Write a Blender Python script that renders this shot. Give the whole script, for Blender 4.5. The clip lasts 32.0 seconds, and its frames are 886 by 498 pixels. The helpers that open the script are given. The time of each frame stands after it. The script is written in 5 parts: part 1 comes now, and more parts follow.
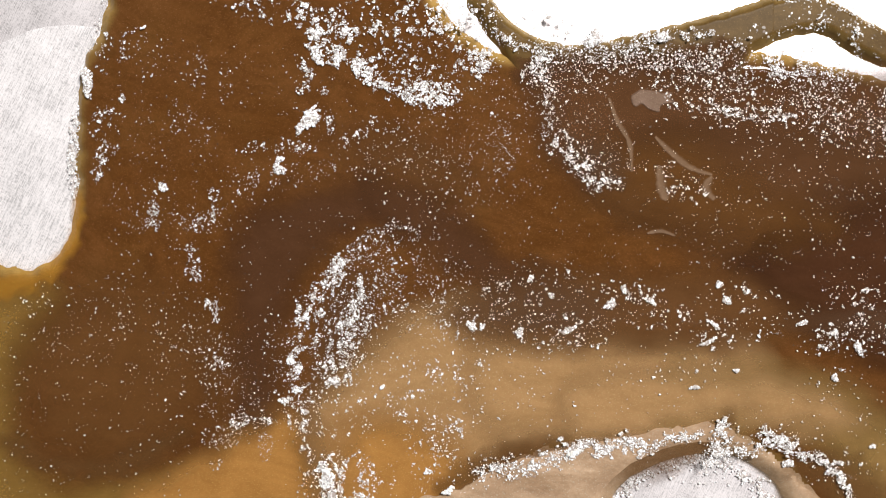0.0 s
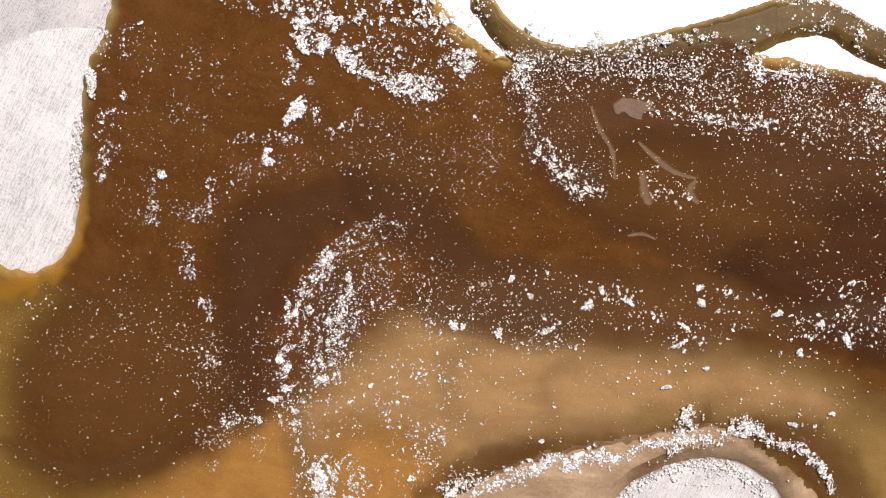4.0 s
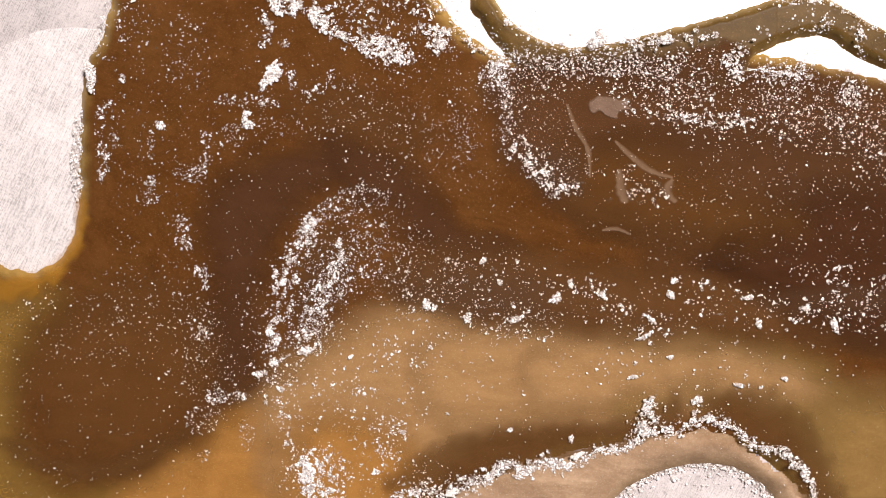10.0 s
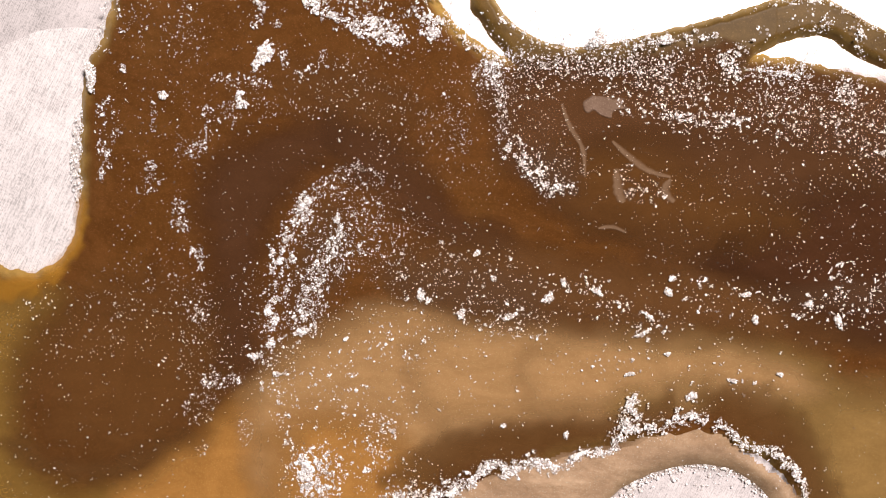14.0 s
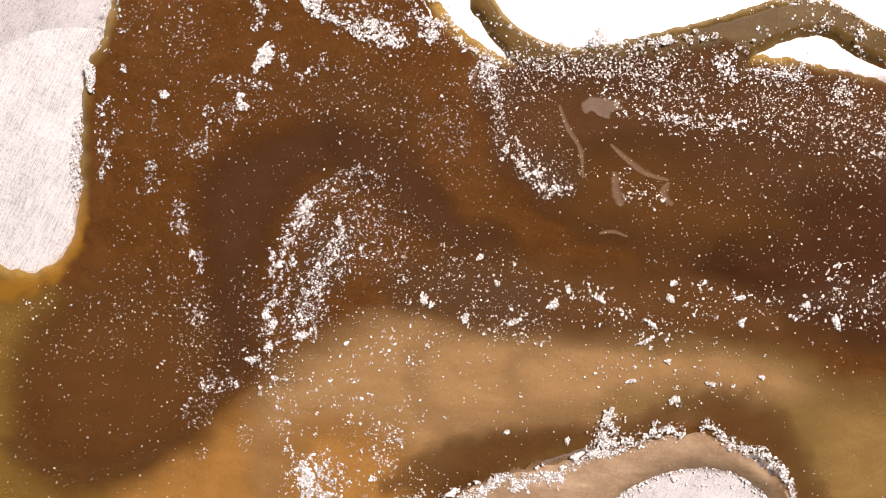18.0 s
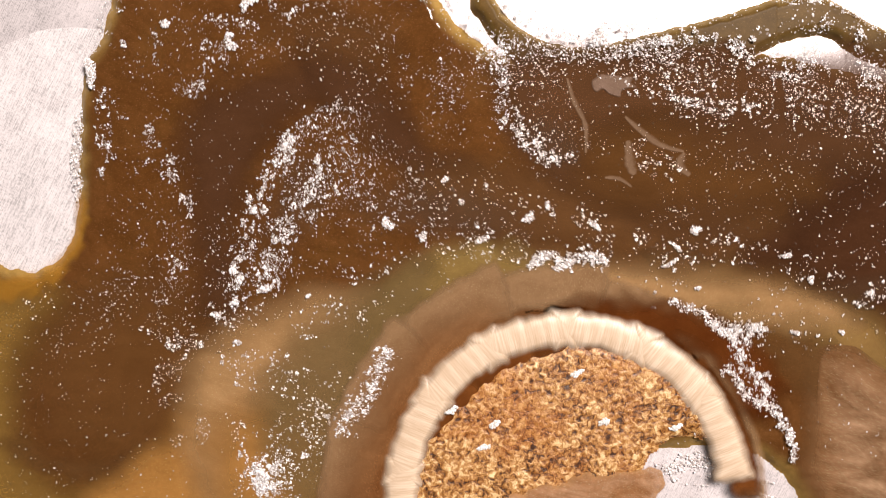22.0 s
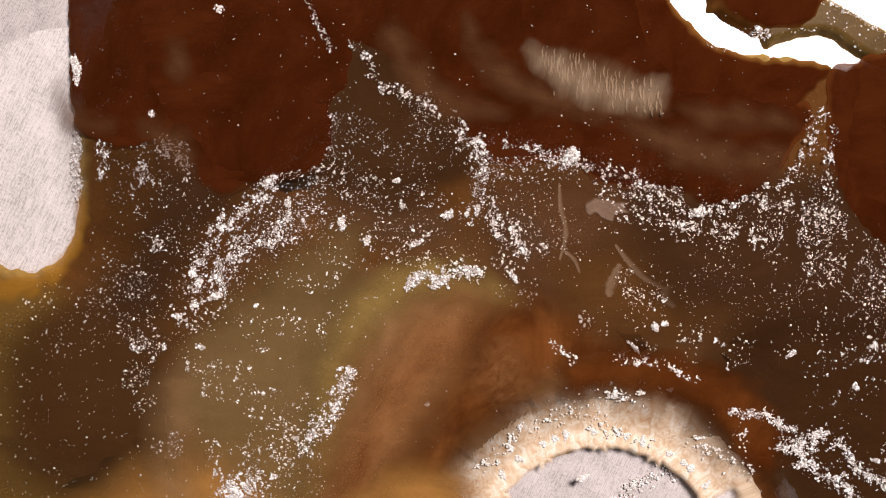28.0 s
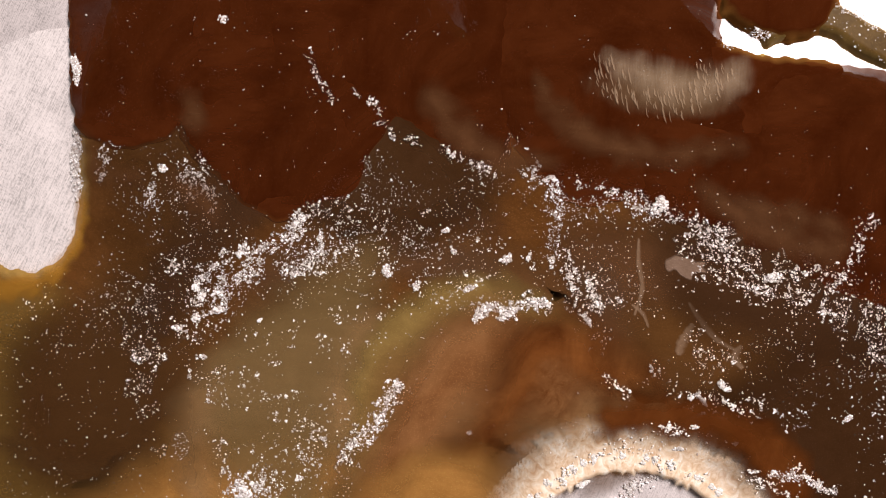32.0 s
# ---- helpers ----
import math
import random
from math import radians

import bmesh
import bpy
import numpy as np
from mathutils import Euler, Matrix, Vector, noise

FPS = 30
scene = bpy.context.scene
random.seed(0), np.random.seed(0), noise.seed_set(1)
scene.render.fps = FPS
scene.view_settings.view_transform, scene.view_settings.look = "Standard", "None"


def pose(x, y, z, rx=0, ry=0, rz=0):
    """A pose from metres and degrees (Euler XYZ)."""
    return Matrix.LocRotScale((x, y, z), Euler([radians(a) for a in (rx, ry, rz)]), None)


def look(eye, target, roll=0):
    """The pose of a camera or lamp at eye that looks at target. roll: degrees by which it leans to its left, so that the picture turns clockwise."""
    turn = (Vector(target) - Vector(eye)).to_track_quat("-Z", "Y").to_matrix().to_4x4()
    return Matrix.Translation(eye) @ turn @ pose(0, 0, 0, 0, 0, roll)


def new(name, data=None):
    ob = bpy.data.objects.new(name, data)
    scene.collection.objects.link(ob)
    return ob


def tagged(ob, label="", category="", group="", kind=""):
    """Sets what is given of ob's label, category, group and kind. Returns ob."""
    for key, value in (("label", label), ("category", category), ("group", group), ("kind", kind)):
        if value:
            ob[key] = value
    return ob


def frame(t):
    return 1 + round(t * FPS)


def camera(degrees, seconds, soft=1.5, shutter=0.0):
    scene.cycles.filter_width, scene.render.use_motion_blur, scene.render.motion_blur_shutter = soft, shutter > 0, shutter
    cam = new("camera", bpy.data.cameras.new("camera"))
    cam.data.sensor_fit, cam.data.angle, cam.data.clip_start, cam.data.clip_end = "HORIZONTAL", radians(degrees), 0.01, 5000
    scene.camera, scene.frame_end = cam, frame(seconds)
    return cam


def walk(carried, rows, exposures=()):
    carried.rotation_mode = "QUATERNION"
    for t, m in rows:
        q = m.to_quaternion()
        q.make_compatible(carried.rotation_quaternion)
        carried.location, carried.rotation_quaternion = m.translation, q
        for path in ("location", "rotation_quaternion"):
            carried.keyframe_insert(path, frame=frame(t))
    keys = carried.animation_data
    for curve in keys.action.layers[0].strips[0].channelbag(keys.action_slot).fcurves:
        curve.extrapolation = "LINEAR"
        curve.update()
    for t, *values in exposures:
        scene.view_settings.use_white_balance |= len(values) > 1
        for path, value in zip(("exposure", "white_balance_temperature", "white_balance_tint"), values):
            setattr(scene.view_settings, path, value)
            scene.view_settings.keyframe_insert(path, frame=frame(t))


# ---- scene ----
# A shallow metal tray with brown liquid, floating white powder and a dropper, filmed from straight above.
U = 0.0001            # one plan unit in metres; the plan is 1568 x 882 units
LEVEL = 0.0020        # depth of the liquid
EYE = LEVEL + 784 * U / math.tan(radians(25))


def at(x, y, z=0.0):
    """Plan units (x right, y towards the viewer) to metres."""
    return Vector(((x - 784) * U, (441 - y) * U, z))


def above(x, y, z=EYE):
    return Matrix.Translation(at(x, y, z))


cam = camera(50, 32.0, soft=1.0, shutter=0.5)
walk(cam, [(0.0, above(790, 445)), (0.5, above(788, 444)), (0.8, above(783, 442)), (1.0, above(780, 441)),
           (1.5, above(784, 441)), (32.0, above(784, 441))],
     exposures=[(0.0, 0.0, 6150, 4), (6.0, 0.0, 6450, 10), (12.0, 0.02, 6680, 13), (21.3, 0.04, 6680, 13), (22.3, -0.02, 6800, 14), (24.0, -0.17, 6850, 17), (32.0, -0.25, 6720, 15)])

# ---- light: one lamp beyond the far right corner, a dim room around ----
world = bpy.data.worlds.new("room")
scene.world = world
world.use_nodes = True
world.node_tree.nodes["Background"].inputs[0].default_value = (1.0, 0.94, 0.9, 1)
world.node_tree.nodes["Background"].inputs[1].default_value = 0.06
lamp_data = bpy.data.lights.new("desk_lamp", "AREA")
lamp_data.shape, lamp_data.size, lamp_data.energy = "DISK", 0.24, 19.5
lamp_data.color = (1.0, 0.95, 0.9)
lamp = new("desk_lamp", lamp_data)
lamp.matrix_world = look((0.356, 0.407, 0.90), (0.01, 0.01, 0))


# ---- materials ----
def nodes_of(name):
    m = bpy.data.materials.new(name)
    m.use_nodes = True
    nt = m.node_tree
    return m, nt, nt.nodes["Principled BSDF"]


def add(nt, kind, **sets):
    n = nt.nodes.new(kind)
    for key, value in sets.items():
        n.inputs[key.replace("_", " ")].default_value = value
    return n


def ramp(nt, source, stops):
    r = nt.nodes.new("ShaderNodeValToRGB")
    e = r.color_ramp.elements
    while len(e) < len(stops):
        e.new(0.5)
    for k, (p, c) in zip(e, stops):
        k.position, k.color = p, (*c, 1)
    nt.links.new(source, r.inputs[0])
    return r.outputs[0]


def mix(nt, fac, a, b):
    m = nt.nodes.new("ShaderNodeMix")
    m.data_type = "RGBA"
    for sock, v in ((m.inputs[0], fac), (m.inputs[6], a), (m.inputs[7], b)):
        if isinstance(v, (tuple, float)):
            sock.default_value = (*v, 1) if isinstance(v, tuple) else v
        else:
            nt.links.new(v, sock)
    return m.outputs[2]


def maths(nt, op, a, b=0.5, clamp=False):
    m = nt.nodes.new("ShaderNodeMath")
    m.operation, m.use_clamp = op, clamp
    for sock, v in ((m.inputs[0], a), (m.inputs[1], b)):
        if isinstance(v, (int, float)):
            sock.default_value = v
        else:
            nt.links.new(v, sock)
    return m.outputs[0]


def grain(nt, scale, detail=4.0, stretch=(1, 1, 1), turn=0.0, space="Object", warp=0.0):
    co = nt.nodes.new("ShaderNodeTexCoord")
    rot = add(nt, "ShaderNodeMapping", Rotation=(0, 0, turn))
    mp = add(nt, "ShaderNodeMapping", Scale=stretch)
    nt.links.new(co.outputs[space], rot.inputs[0])
    nt.links.new(rot.outputs[0], mp.inputs[0])
    n = add(nt, "ShaderNodeTexNoise", Scale=scale, Detail=detail, Roughness=0.6, Distortion=warp)
    nt.links.new(mp.outputs[0], n.inputs["Vector"])
    return n.outputs[0]


def bump(nt, bsdf, height, strength=0.3, distance=0.0002):
    b = add(nt, "ShaderNodeBump", Strength=strength, Distance=distance)
    nt.links.new(height, b.inputs["Height"])
    nt.links.new(b.outputs[0], bsdf.inputs["Normal"])


def dusted(nt, colour, pale, much=0.35, strength=1.0):
    """Fine dust and small flecks suspended in a liquid of this colour."""
    wisp = grain(nt, 75, 6, (0.7, 1.25, 1), 0.35, warp=3.2)
    speck = grain(nt, 1500, 5, warp=0.6)
    t = maths(nt, "ADD", maths(nt, "MULTIPLY", wisp, 0.62), maths(nt, "MULTIPLY", speck, 0.38))
    mottle = ramp(nt, t, [(0.38, (0.80, 0.78, 0.77)), (0.5, (0.96, 0.96, 0.97)), (0.64, (1.16, 1.17, 1.22))])
    mul = nt.nodes.new("ShaderNodeMix")
    mul.data_type, mul.blend_type = "RGBA", "MULTIPLY"
    mul.inputs[0].default_value = strength
    nt.links.new(colour, mul.inputs[6])
    nt.links.new(mottle, mul.inputs[7])
    flecks = ramp(nt, grain(nt, 4200, 2), [(0.58, (0, 0, 0)), (0.72, (1, 1, 1))])
    return mix(nt, maths(nt, "MULTIPLY", flecks, much), mul.outputs[2], pale)


def liquid(name, deep, cloud, thin, scale=60, streak=(1, 1, 1), gloss=0.06, low=0.0, high=LEVEL, fade=0.0, dust=0.3, shine=0.3, solid=False):
    """Murky liquid: a deep colour, lighter drifts in it, and a paler colour where it thins out."""
    m, nt, b = nodes_of(name)
    drift = grain(nt, scale, 5, streak, 0.4, warp=1.2)
    fine = grain(nt, scale * 14, 3)
    c = mix(nt, ramp(nt, drift, [(0.35, (0, 0, 0)), (0.72, (1, 1, 1))]), deep, cloud)
    c = mix(nt, maths(nt, "MULTIPLY", fine, 0.25), c, cloud)
    pos = nt.nodes.new("ShaderNodeNewGeometry")
    sep = nt.nodes.new("ShaderNodeSeparateXYZ")
    nt.links.new(pos.outputs["Position"], sep.inputs[0])
    depth = maths(nt, "DIVIDE", maths(nt, "SUBTRACT", sep.outputs[2], low), high - low, True)
    c = mix(nt, maths(nt, "POWER", depth, 2.5), thin, c)
    c = dusted(nt, c, tuple(min(0.6, v * 2.4 + 0.02) for v in cloud), dust, 1.0 if dust > 0.2 else 0.45)
    nt.links.new(c, b.inputs["Base Color"])
    if solid:
        nt.links.new(maths(nt, "MULTIPLY", depth, fade, True), b.inputs["Alpha"])
    elif fade:
        nt.links.new(maths(nt, "MINIMUM", maths(nt, "MULTIPLY", depth, fade, True), maths(nt, "ADD", 0.62, maths(nt, "MULTIPLY", drift, 0.6)), True), b.inputs["Alpha"])
    b.inputs["Roughness"].default_value = gloss
    b.inputs["IOR"].default_value = 1.33
    b.inputs["Specular IOR Level"].default_value = shine
    if fade:
        b.inputs["Specular IOR Level"].default_value = 0.0
    return m


def haze(name, colour, other, scale=90, streak=(1, 1, 1), most=0.9, soft=(0.15, 0.95), rough=0.12, turn=0.0):
    """Sediment adrift in the liquid, and painted reflection haze: opaque in its middle, thinning out to nothing at the
    rim.
    """
    m, nt, b = nodes_of(name)
    co = nt.nodes.new("ShaderNodeTexCoord")
    sub = nt.nodes.new("ShaderNodeVectorMath")
    sub.operation = "SUBTRACT"
    sub.inputs[1].default_value = (0.5, 0.5, 0.5)
    nt.links.new(co.outputs["Generated"], sub.inputs[0])
    flat = nt.nodes.new("ShaderNodeVectorMath")
    flat.operation = "MULTIPLY"
    flat.inputs[1].default_value = (2, 2, 0)
    nt.links.new(sub.outputs[0], flat.inputs[0])
    far = nt.nodes.new("ShaderNodeVectorMath")
    far.operation = "LENGTH"
    nt.links.new(flat.outputs[0], far.inputs[0])
    n = grain(nt, scale, 4, streak, turn, warp=0.8)
    r = maths(nt, "ADD", far.outputs["Value"], maths(nt, "MULTIPLY", maths(nt, "SUBTRACT", n, 0.5), 0.7))
    fall = nt.nodes.new("ShaderNodeMapRange")
    fall.interpolation_type = "SMOOTHSTEP"
    for k, v in (("From Min", soft[1]), ("From Max", soft[0]), ("To Min", 0.0), ("To Max", most)):
        fall.inputs[k].default_value = v
    nt.links.new(r, fall.inputs["Value"])
    rim = nt.nodes.new("ShaderNodeMapRange")
    rim.interpolation_type = "SMOOTHSTEP"
    for k, v in (("From Min", 1.0), ("From Max", 0.7)):
        rim.inputs[k].default_value = v
    nt.links.new(far.outputs["Value"], rim.inputs["Value"])
    nt.links.new(mix(nt, grain(nt, scale * 2.3, 5, streak, turn, warp=1.5), colour, other), b.inputs["Base Color"])
    nt.links.new(maths(nt, "MULTIPLY", fall.outputs[0], rim.outputs[0]), b.inputs["Alpha"])
    b.inputs["Roughness"].default_value, b.inputs["Specular IOR Level"].default_value = rough, 0.0
    return m


BROWN, AMBER = (0.084, 0.0305, 0.0070), (0.34, 0.205, 0.058)
M_LIQUID = liquid("murky_brown_liquid", BROWN, (0.106, 0.0415, 0.0118), AMBER, 38)
M_POOL = liquid("red_brown_liquid", (0.035, 0.0061, 0.0011), (0.066, 0.0155, 0.0040), (0.095, 0.026, 0.006), 45, gloss=0.1, low=LEVEL, high=LEVEL + 0.00035, fade=4.0, dust=0.12)
M_LAP = liquid("red_brown_shore_liquid", (0.035, 0.0061, 0.0011), (0.066, 0.0155, 0.0040), (0.20, 0.085, 0.02), 45, gloss=0.1, low=0.0, high=LEVEL + 0.00035, fade=6.0, dust=0.12, solid=True)
M_FILM = liquid("olive_film", (0.084, 0.046, 0.0125), (0.125, 0.069, 0.019), (0.27, 0.175, 0.06), 120, gloss=0.35, dust=0.25, shine=0.08)
M_TAN = liquid("tan_film", (0.33, 0.20, 0.115), (0.46, 0.31, 0.20), (0.36, 0.235, 0.135), 70, (1, 2, 1), low=0.0, high=LEVEL * 1.15, fade=3.0)
M_FOLD = liquid("tan_folds", (0.13, 0.055, 0.02), (0.38, 0.225, 0.13), (0.17, 0.075, 0.028), 85, (0.6, 1.7, 1), low=LEVEL, high=LEVEL * 1.15, fade=1.5)
M_RUST = liquid("rust_film", (0.090, 0.032, 0.009), (0.165, 0.075, 0.030), (0.115, 0.048, 0.016), 90, (1, 2, 1), low=LEVEL, high=LEVEL * 1.17, fade=1.2)
THICK = 0.000008      # of a sediment layer


def murk(name, colour, other, scale=55, most=0.92, streak=(1, 1, 1), turn=0.0, marbled=False):
    """Suspended sediment, and painted glints and sheen: the thicker the layer, the less shows through it."""
    m, nt, b = nodes_of(name)
    co = nt.nodes.new("ShaderNodeTexCoord")
    sep = nt.nodes.new("ShaderNodeSeparateXYZ")
    nt.links.new(co.outputs["Object"], sep.inputs[0])
    n = grain(nt, scale, 5, streak, turn, warp=1.0)
    k = maths(nt, "ADD", maths(nt, "DIVIDE", sep.outputs[2], THICK), maths(nt, "MULTIPLY", maths(nt, "SUBTRACT", n, 0.5), 0.55))
    fall = nt.nodes.new("ShaderNodeMapRange")
    fall.interpolation_type = "SMOOTHSTEP"
    for key, v in (("From Min", -0.05), ("From Max", 1.0), ("To Min", 0.0), ("To Max", most)):
        fall.inputs[key].default_value = v
    nt.links.new(k, fall.inputs["Value"])
    thin = maths(nt, "MULTIPLY", maths(nt, "DIVIDE", sep.outputs[2], THICK), 5.0, True)
    nt.links.new(maths(nt, "MULTIPLY", fall.outputs[0], thin), b.inputs["Alpha"])
    vein = grain(nt, scale * 2.2, 5, streak, turn, warp=1.5)
    if marbled:
        vein = ramp(nt, vein, [(0.33, (0, 0, 0)), (0.67, (1, 1, 1))])
    c = mix(nt, vein, colour, other)
    nt.links.new(dusted(nt, c, tuple(min(0.6, v * 2.2 + 0.02) for v in colour), 0.4, 0.6), b.inputs["Base Color"])
    b.inputs["Roughness"].default_value, b.inputs["Specular IOR Level"].default_value = 0.5, 0.0
    return m


K_OCHRE = murk("thick_ochre_sediment", (0.395, 0.222, 0.100), (0.30, 0.163, 0.066), 42, 0.86, (0.6, 1.6, 1))
K_OLIVE = murk("thick_olive_sediment", (0.222, 0.126, 0.039), (0.272, 0.158, 0.056), 42, 0.85, (0.6, 1.6, 1))
K_ORANGE = murk("thick_orange_sediment", (0.39, 0.182, 0.05), (0.30, 0.135, 0.034), 50, 0.9)
K_DARK = murk("thick_dark_sediment", (0.050, 0.019, 0.0085), (0.066, 0.026, 0.011), 60, 0.88)
K_SLATE = murk("thick_slate_sediment", (0.082, 0.0345, 0.0140), (0.104, 0.0455, 0.0195), 50, 0.85)
K_ARCH = murk("purple_brown_sediment", (0.072, 0.030, 0.0135), (0.086, 0.036, 0.016), 60, 0.75)
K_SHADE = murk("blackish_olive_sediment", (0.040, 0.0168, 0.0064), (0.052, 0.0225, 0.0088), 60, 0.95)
K_SKIN = murk("dried_skin", (0.29, 0.19, 0.14), (0.13, 0.075, 0.048), 380, 0.8, (0.6, 1.6, 1), 0.5)
K_WRINKLE = murk("skin_wrinkle", (0.34, 0.21, 0.13), (0.22, 0.13, 0.08), 300, 0.55)
K_RINSE = murk("dark_rinse", (0.032, 0.0155, 0.0068), (0.042, 0.0205, 0.009), 30, 0.36)
K_STAIN = murk("dark_stain", (0.044, 0.0182, 0.0078), (0.057, 0.0245, 0.0105), 30, 0.82)
K_HALO = murk("tan_halo", (0.34, 0.20, 0.105), (0.22, 0.115, 0.05), 60, 0.8)
K_UMBER = murk("olive_umber_sediment", (0.118, 0.053, 0.017), (0.145, 0.067, 0.023), 40, 0.58)
K_BELT = murk("umber_brown_sediment", (0.112, 0.048, 0.0165), (0.135, 0.060, 0.022), 40, 0.72)
K_WARM = murk("orange_brown_sediment", (0.10, 0.040, 0.0105), (0.125, 0.053, 0.016), 40, 0.7)
K_ARC = murk("olive_arc_sediment", (0.245, 0.155, 0.048), (0.19, 0.115, 0.036), 40, 0.9)
K_RUST = murk("thick_rust_sediment", (0.066, 0.0145, 0.0024), (0.225, 0.078, 0.020), 20, 0.95, (0.8, 1.3, 1), -0.9, True)
K_TAN = murk("thick_tan_sediment", (0.27, 0.120, 0.045), (0.15, 0.052, 0.015), 24, 0.85, (0.7, 1.4, 1), -0.9, True)
M_FLOOD = liquid("glossy_rust_film", (0.26, 0.105, 0.035), (0.46, 0.27, 0.16), (0.36, 0.18, 0.075), 80, (1, 2, 1), low=LEVEL + 0.0007, high=LEVEL + 0.0012, fade=3.0)
H_UMBER = haze("umber_sediment", (0.132, 0.057, 0.021), (0.11, 0.045, 0.015), 110, most=0.55)
H_SLATE = haze("powdery_grey_sediment", (0.125, 0.066, 0.038), (0.10, 0.050, 0.026), 120, most=0.38)
# tan haze that paints the pool's soft reflections
H_REFLECTION = haze("painted_reflection_haze", (0.25, 0.155, 0.09), (0.14, 0.075, 0.035), 160, (1.5, 0.5, 1), most=0.5)
# pale colour standing in for light glinting on the pool's ripples
K_PAINTED_GLINT = murk("painted_pale_glint", (0.74, 0.56, 0.40), (0.50, 0.32, 0.19), 300, 0.3)


def powder_material(name, darkest, wet=0.8, tint=(1, 1, 1)):
    m, nt, b = nodes_of(name)
    info = nt.nodes.new("ShaderNodeNewGeometry")
    chance = info.outputs["Random Per Island"]
    c = ramp(nt, chance, [(0.0, darkest), (0.3, tuple(v * 0.6 + 0.3 * w for v, w in zip(darkest, tint))), (0.6, tuple(v * 0.35 + 0.55 * w for v, w in zip(darkest, tint))), (0.85, tuple(v * w for v, w in zip((0.88, 0.85, 0.88), tint))), (1.0, tuple(v * w for v, w in zip((0.94, 0.92, 0.95), tint)))])
    nt.links.new(c, b.inputs["Base Color"])
    # the smaller and wetter a crumb, the more of the liquid shows through it
    nt.links.new(ramp(nt, chance, [(0.0, (wet,) * 3), (0.7, (1, 1, 1))]), b.inputs["Alpha"])
    b.inputs["Roughness"].default_value = 0.8
    return m


def metal_material(name, base, rough, diffuse):
    m, nt, b = nodes_of(name)
    a = grain(nt, 7000, 3, (1, 0.06, 1), 0.45)
    c = grain(nt, 5200, 3, (1, 0.04, 1), -1.1)
    d = grain(nt, 130, 4)
    speckle = grain(nt, 2600, 4)
    lines = maths(nt, "ADD", maths(nt, "MULTIPLY", a, 0.5), maths(nt, "ADD", maths(nt, "MULTIPLY", speckle, 0.35), maths(nt, "MULTIPLY", c, 0.15)))
    tone = maths(nt, "ADD", maths(nt, "MULTIPLY", lines, 0.86), maths(nt, "MULTIPLY", d, 0.14))
    nt.links.new(ramp(nt, tone, [(0.40, tuple(v * 0.60 for v in base)), (0.51, base), (0.60, tuple(min(1, v * 1.12) for v in base))]), b.inputs["Base Color"])
    nt.links.new(ramp(nt, d, [(0.3, (rough - 0.06,) * 3), (0.7, (rough + 0.1,) * 3)]), b.inputs["Roughness"])
    b.inputs["Metallic"].default_value = 1 - diffuse
    bump(nt, b, lines, 0.12, 0.00004)
    return m


M_POWDER = powder_material("white_powder", (0.48, 0.37, 0.33), 0.28)
M_DAMP = powder_material("damp_pale_dust", (0.42, 0.32, 0.28), 0.22)
M_BEAD = powder_material("white_foam_bead", (0.74, 0.67, 0.62))
M_METAL = metal_material("scuffed_aluminium", (0.73, 0.66, 0.67), 0.42, 0.62)
M_BOSS = metal_material("worn_bright_aluminium", (0.86, 0.79, 0.80), 0.42, 0.7)


def plain(name, colour, rough, scale=400, vary=0.3, metallic=0.0):
    m, nt, b = nodes_of(name)
    n = grain(nt, scale, 4)
    nt.links.new(ramp(nt, n, [(0.3, tuple(v * (1 - vary) for v in colour)), (0.7, tuple(min(1, v * (1 + vary)) for v in colour))]), b.inputs["Base Color"])
    b.inputs["Roughness"].default_value, b.inputs["Metallic"].default_value = rough, metallic
    return m


def rust_crumb_material():
    m, nt, b = nodes_of("rusty_crumb_crust")
    n = grain(nt, 1150, 5, warp=0.7)
    mid = grain(nt, 330, 4, warp=1.4)
    big = grain(nt, 60, 3, warp=1.0)
    t = maths(nt, "ADD", maths(nt, "MULTIPLY", n, 0.62), maths(nt, "MULTIPLY", mid, 0.38))
    gold = ramp(nt, t, [(0.40, (0.045, 0.013, 0.002)), (0.46, (0.25, 0.095, 0.021)), (0.53, (0.50, 0.25, 0.08)), (0.62, (0.86, 0.62, 0.34))])
    red = ramp(nt, t, [(0.39, (0.05, 0.012, 0.002)), (0.47, (0.28, 0.09, 0.015)), (0.60, (0.55, 0.26, 0.08))])
    nt.links.new(mix(nt, ramp(nt, big, [(0.42, (0, 0, 0)), (0.62, (1, 1, 1))]), gold, red), b.inputs["Base Color"])
    b.inputs["Roughness"].default_value = 0.35
    bump(nt, b, t, 0.9, 0.0004)
    return m


def cream_material(name, foot, height, tones, stretch=(1.6, 0.5, 1)):
    """Foam, thinning out towards its foot."""
    m, nt, b = nodes_of(name)
    n = grain(nt, 520, 6, stretch, warp=1.2)
    nt.links.new(ramp(nt, n, [(0.3, tones[0]), (0.5, tones[1]), (0.72, tones[2])]), b.inputs["Base Color"])
    co = nt.nodes.new("ShaderNodeTexCoord")
    sep = nt.nodes.new("ShaderNodeSeparateXYZ")
    nt.links.new(co.outputs["Object"], sep.inputs[0])
    rise = maths(nt, "DIVIDE", maths(nt, "SUBTRACT", sep.outputs[2], foot), height, True)
    nt.links.new(maths(nt, "POWER", rise, 1.5), b.inputs["Alpha"])
    b.inputs["Roughness"].default_value = 0.4
    bump(nt, b, n, 0.05, 0.0002)
    return m


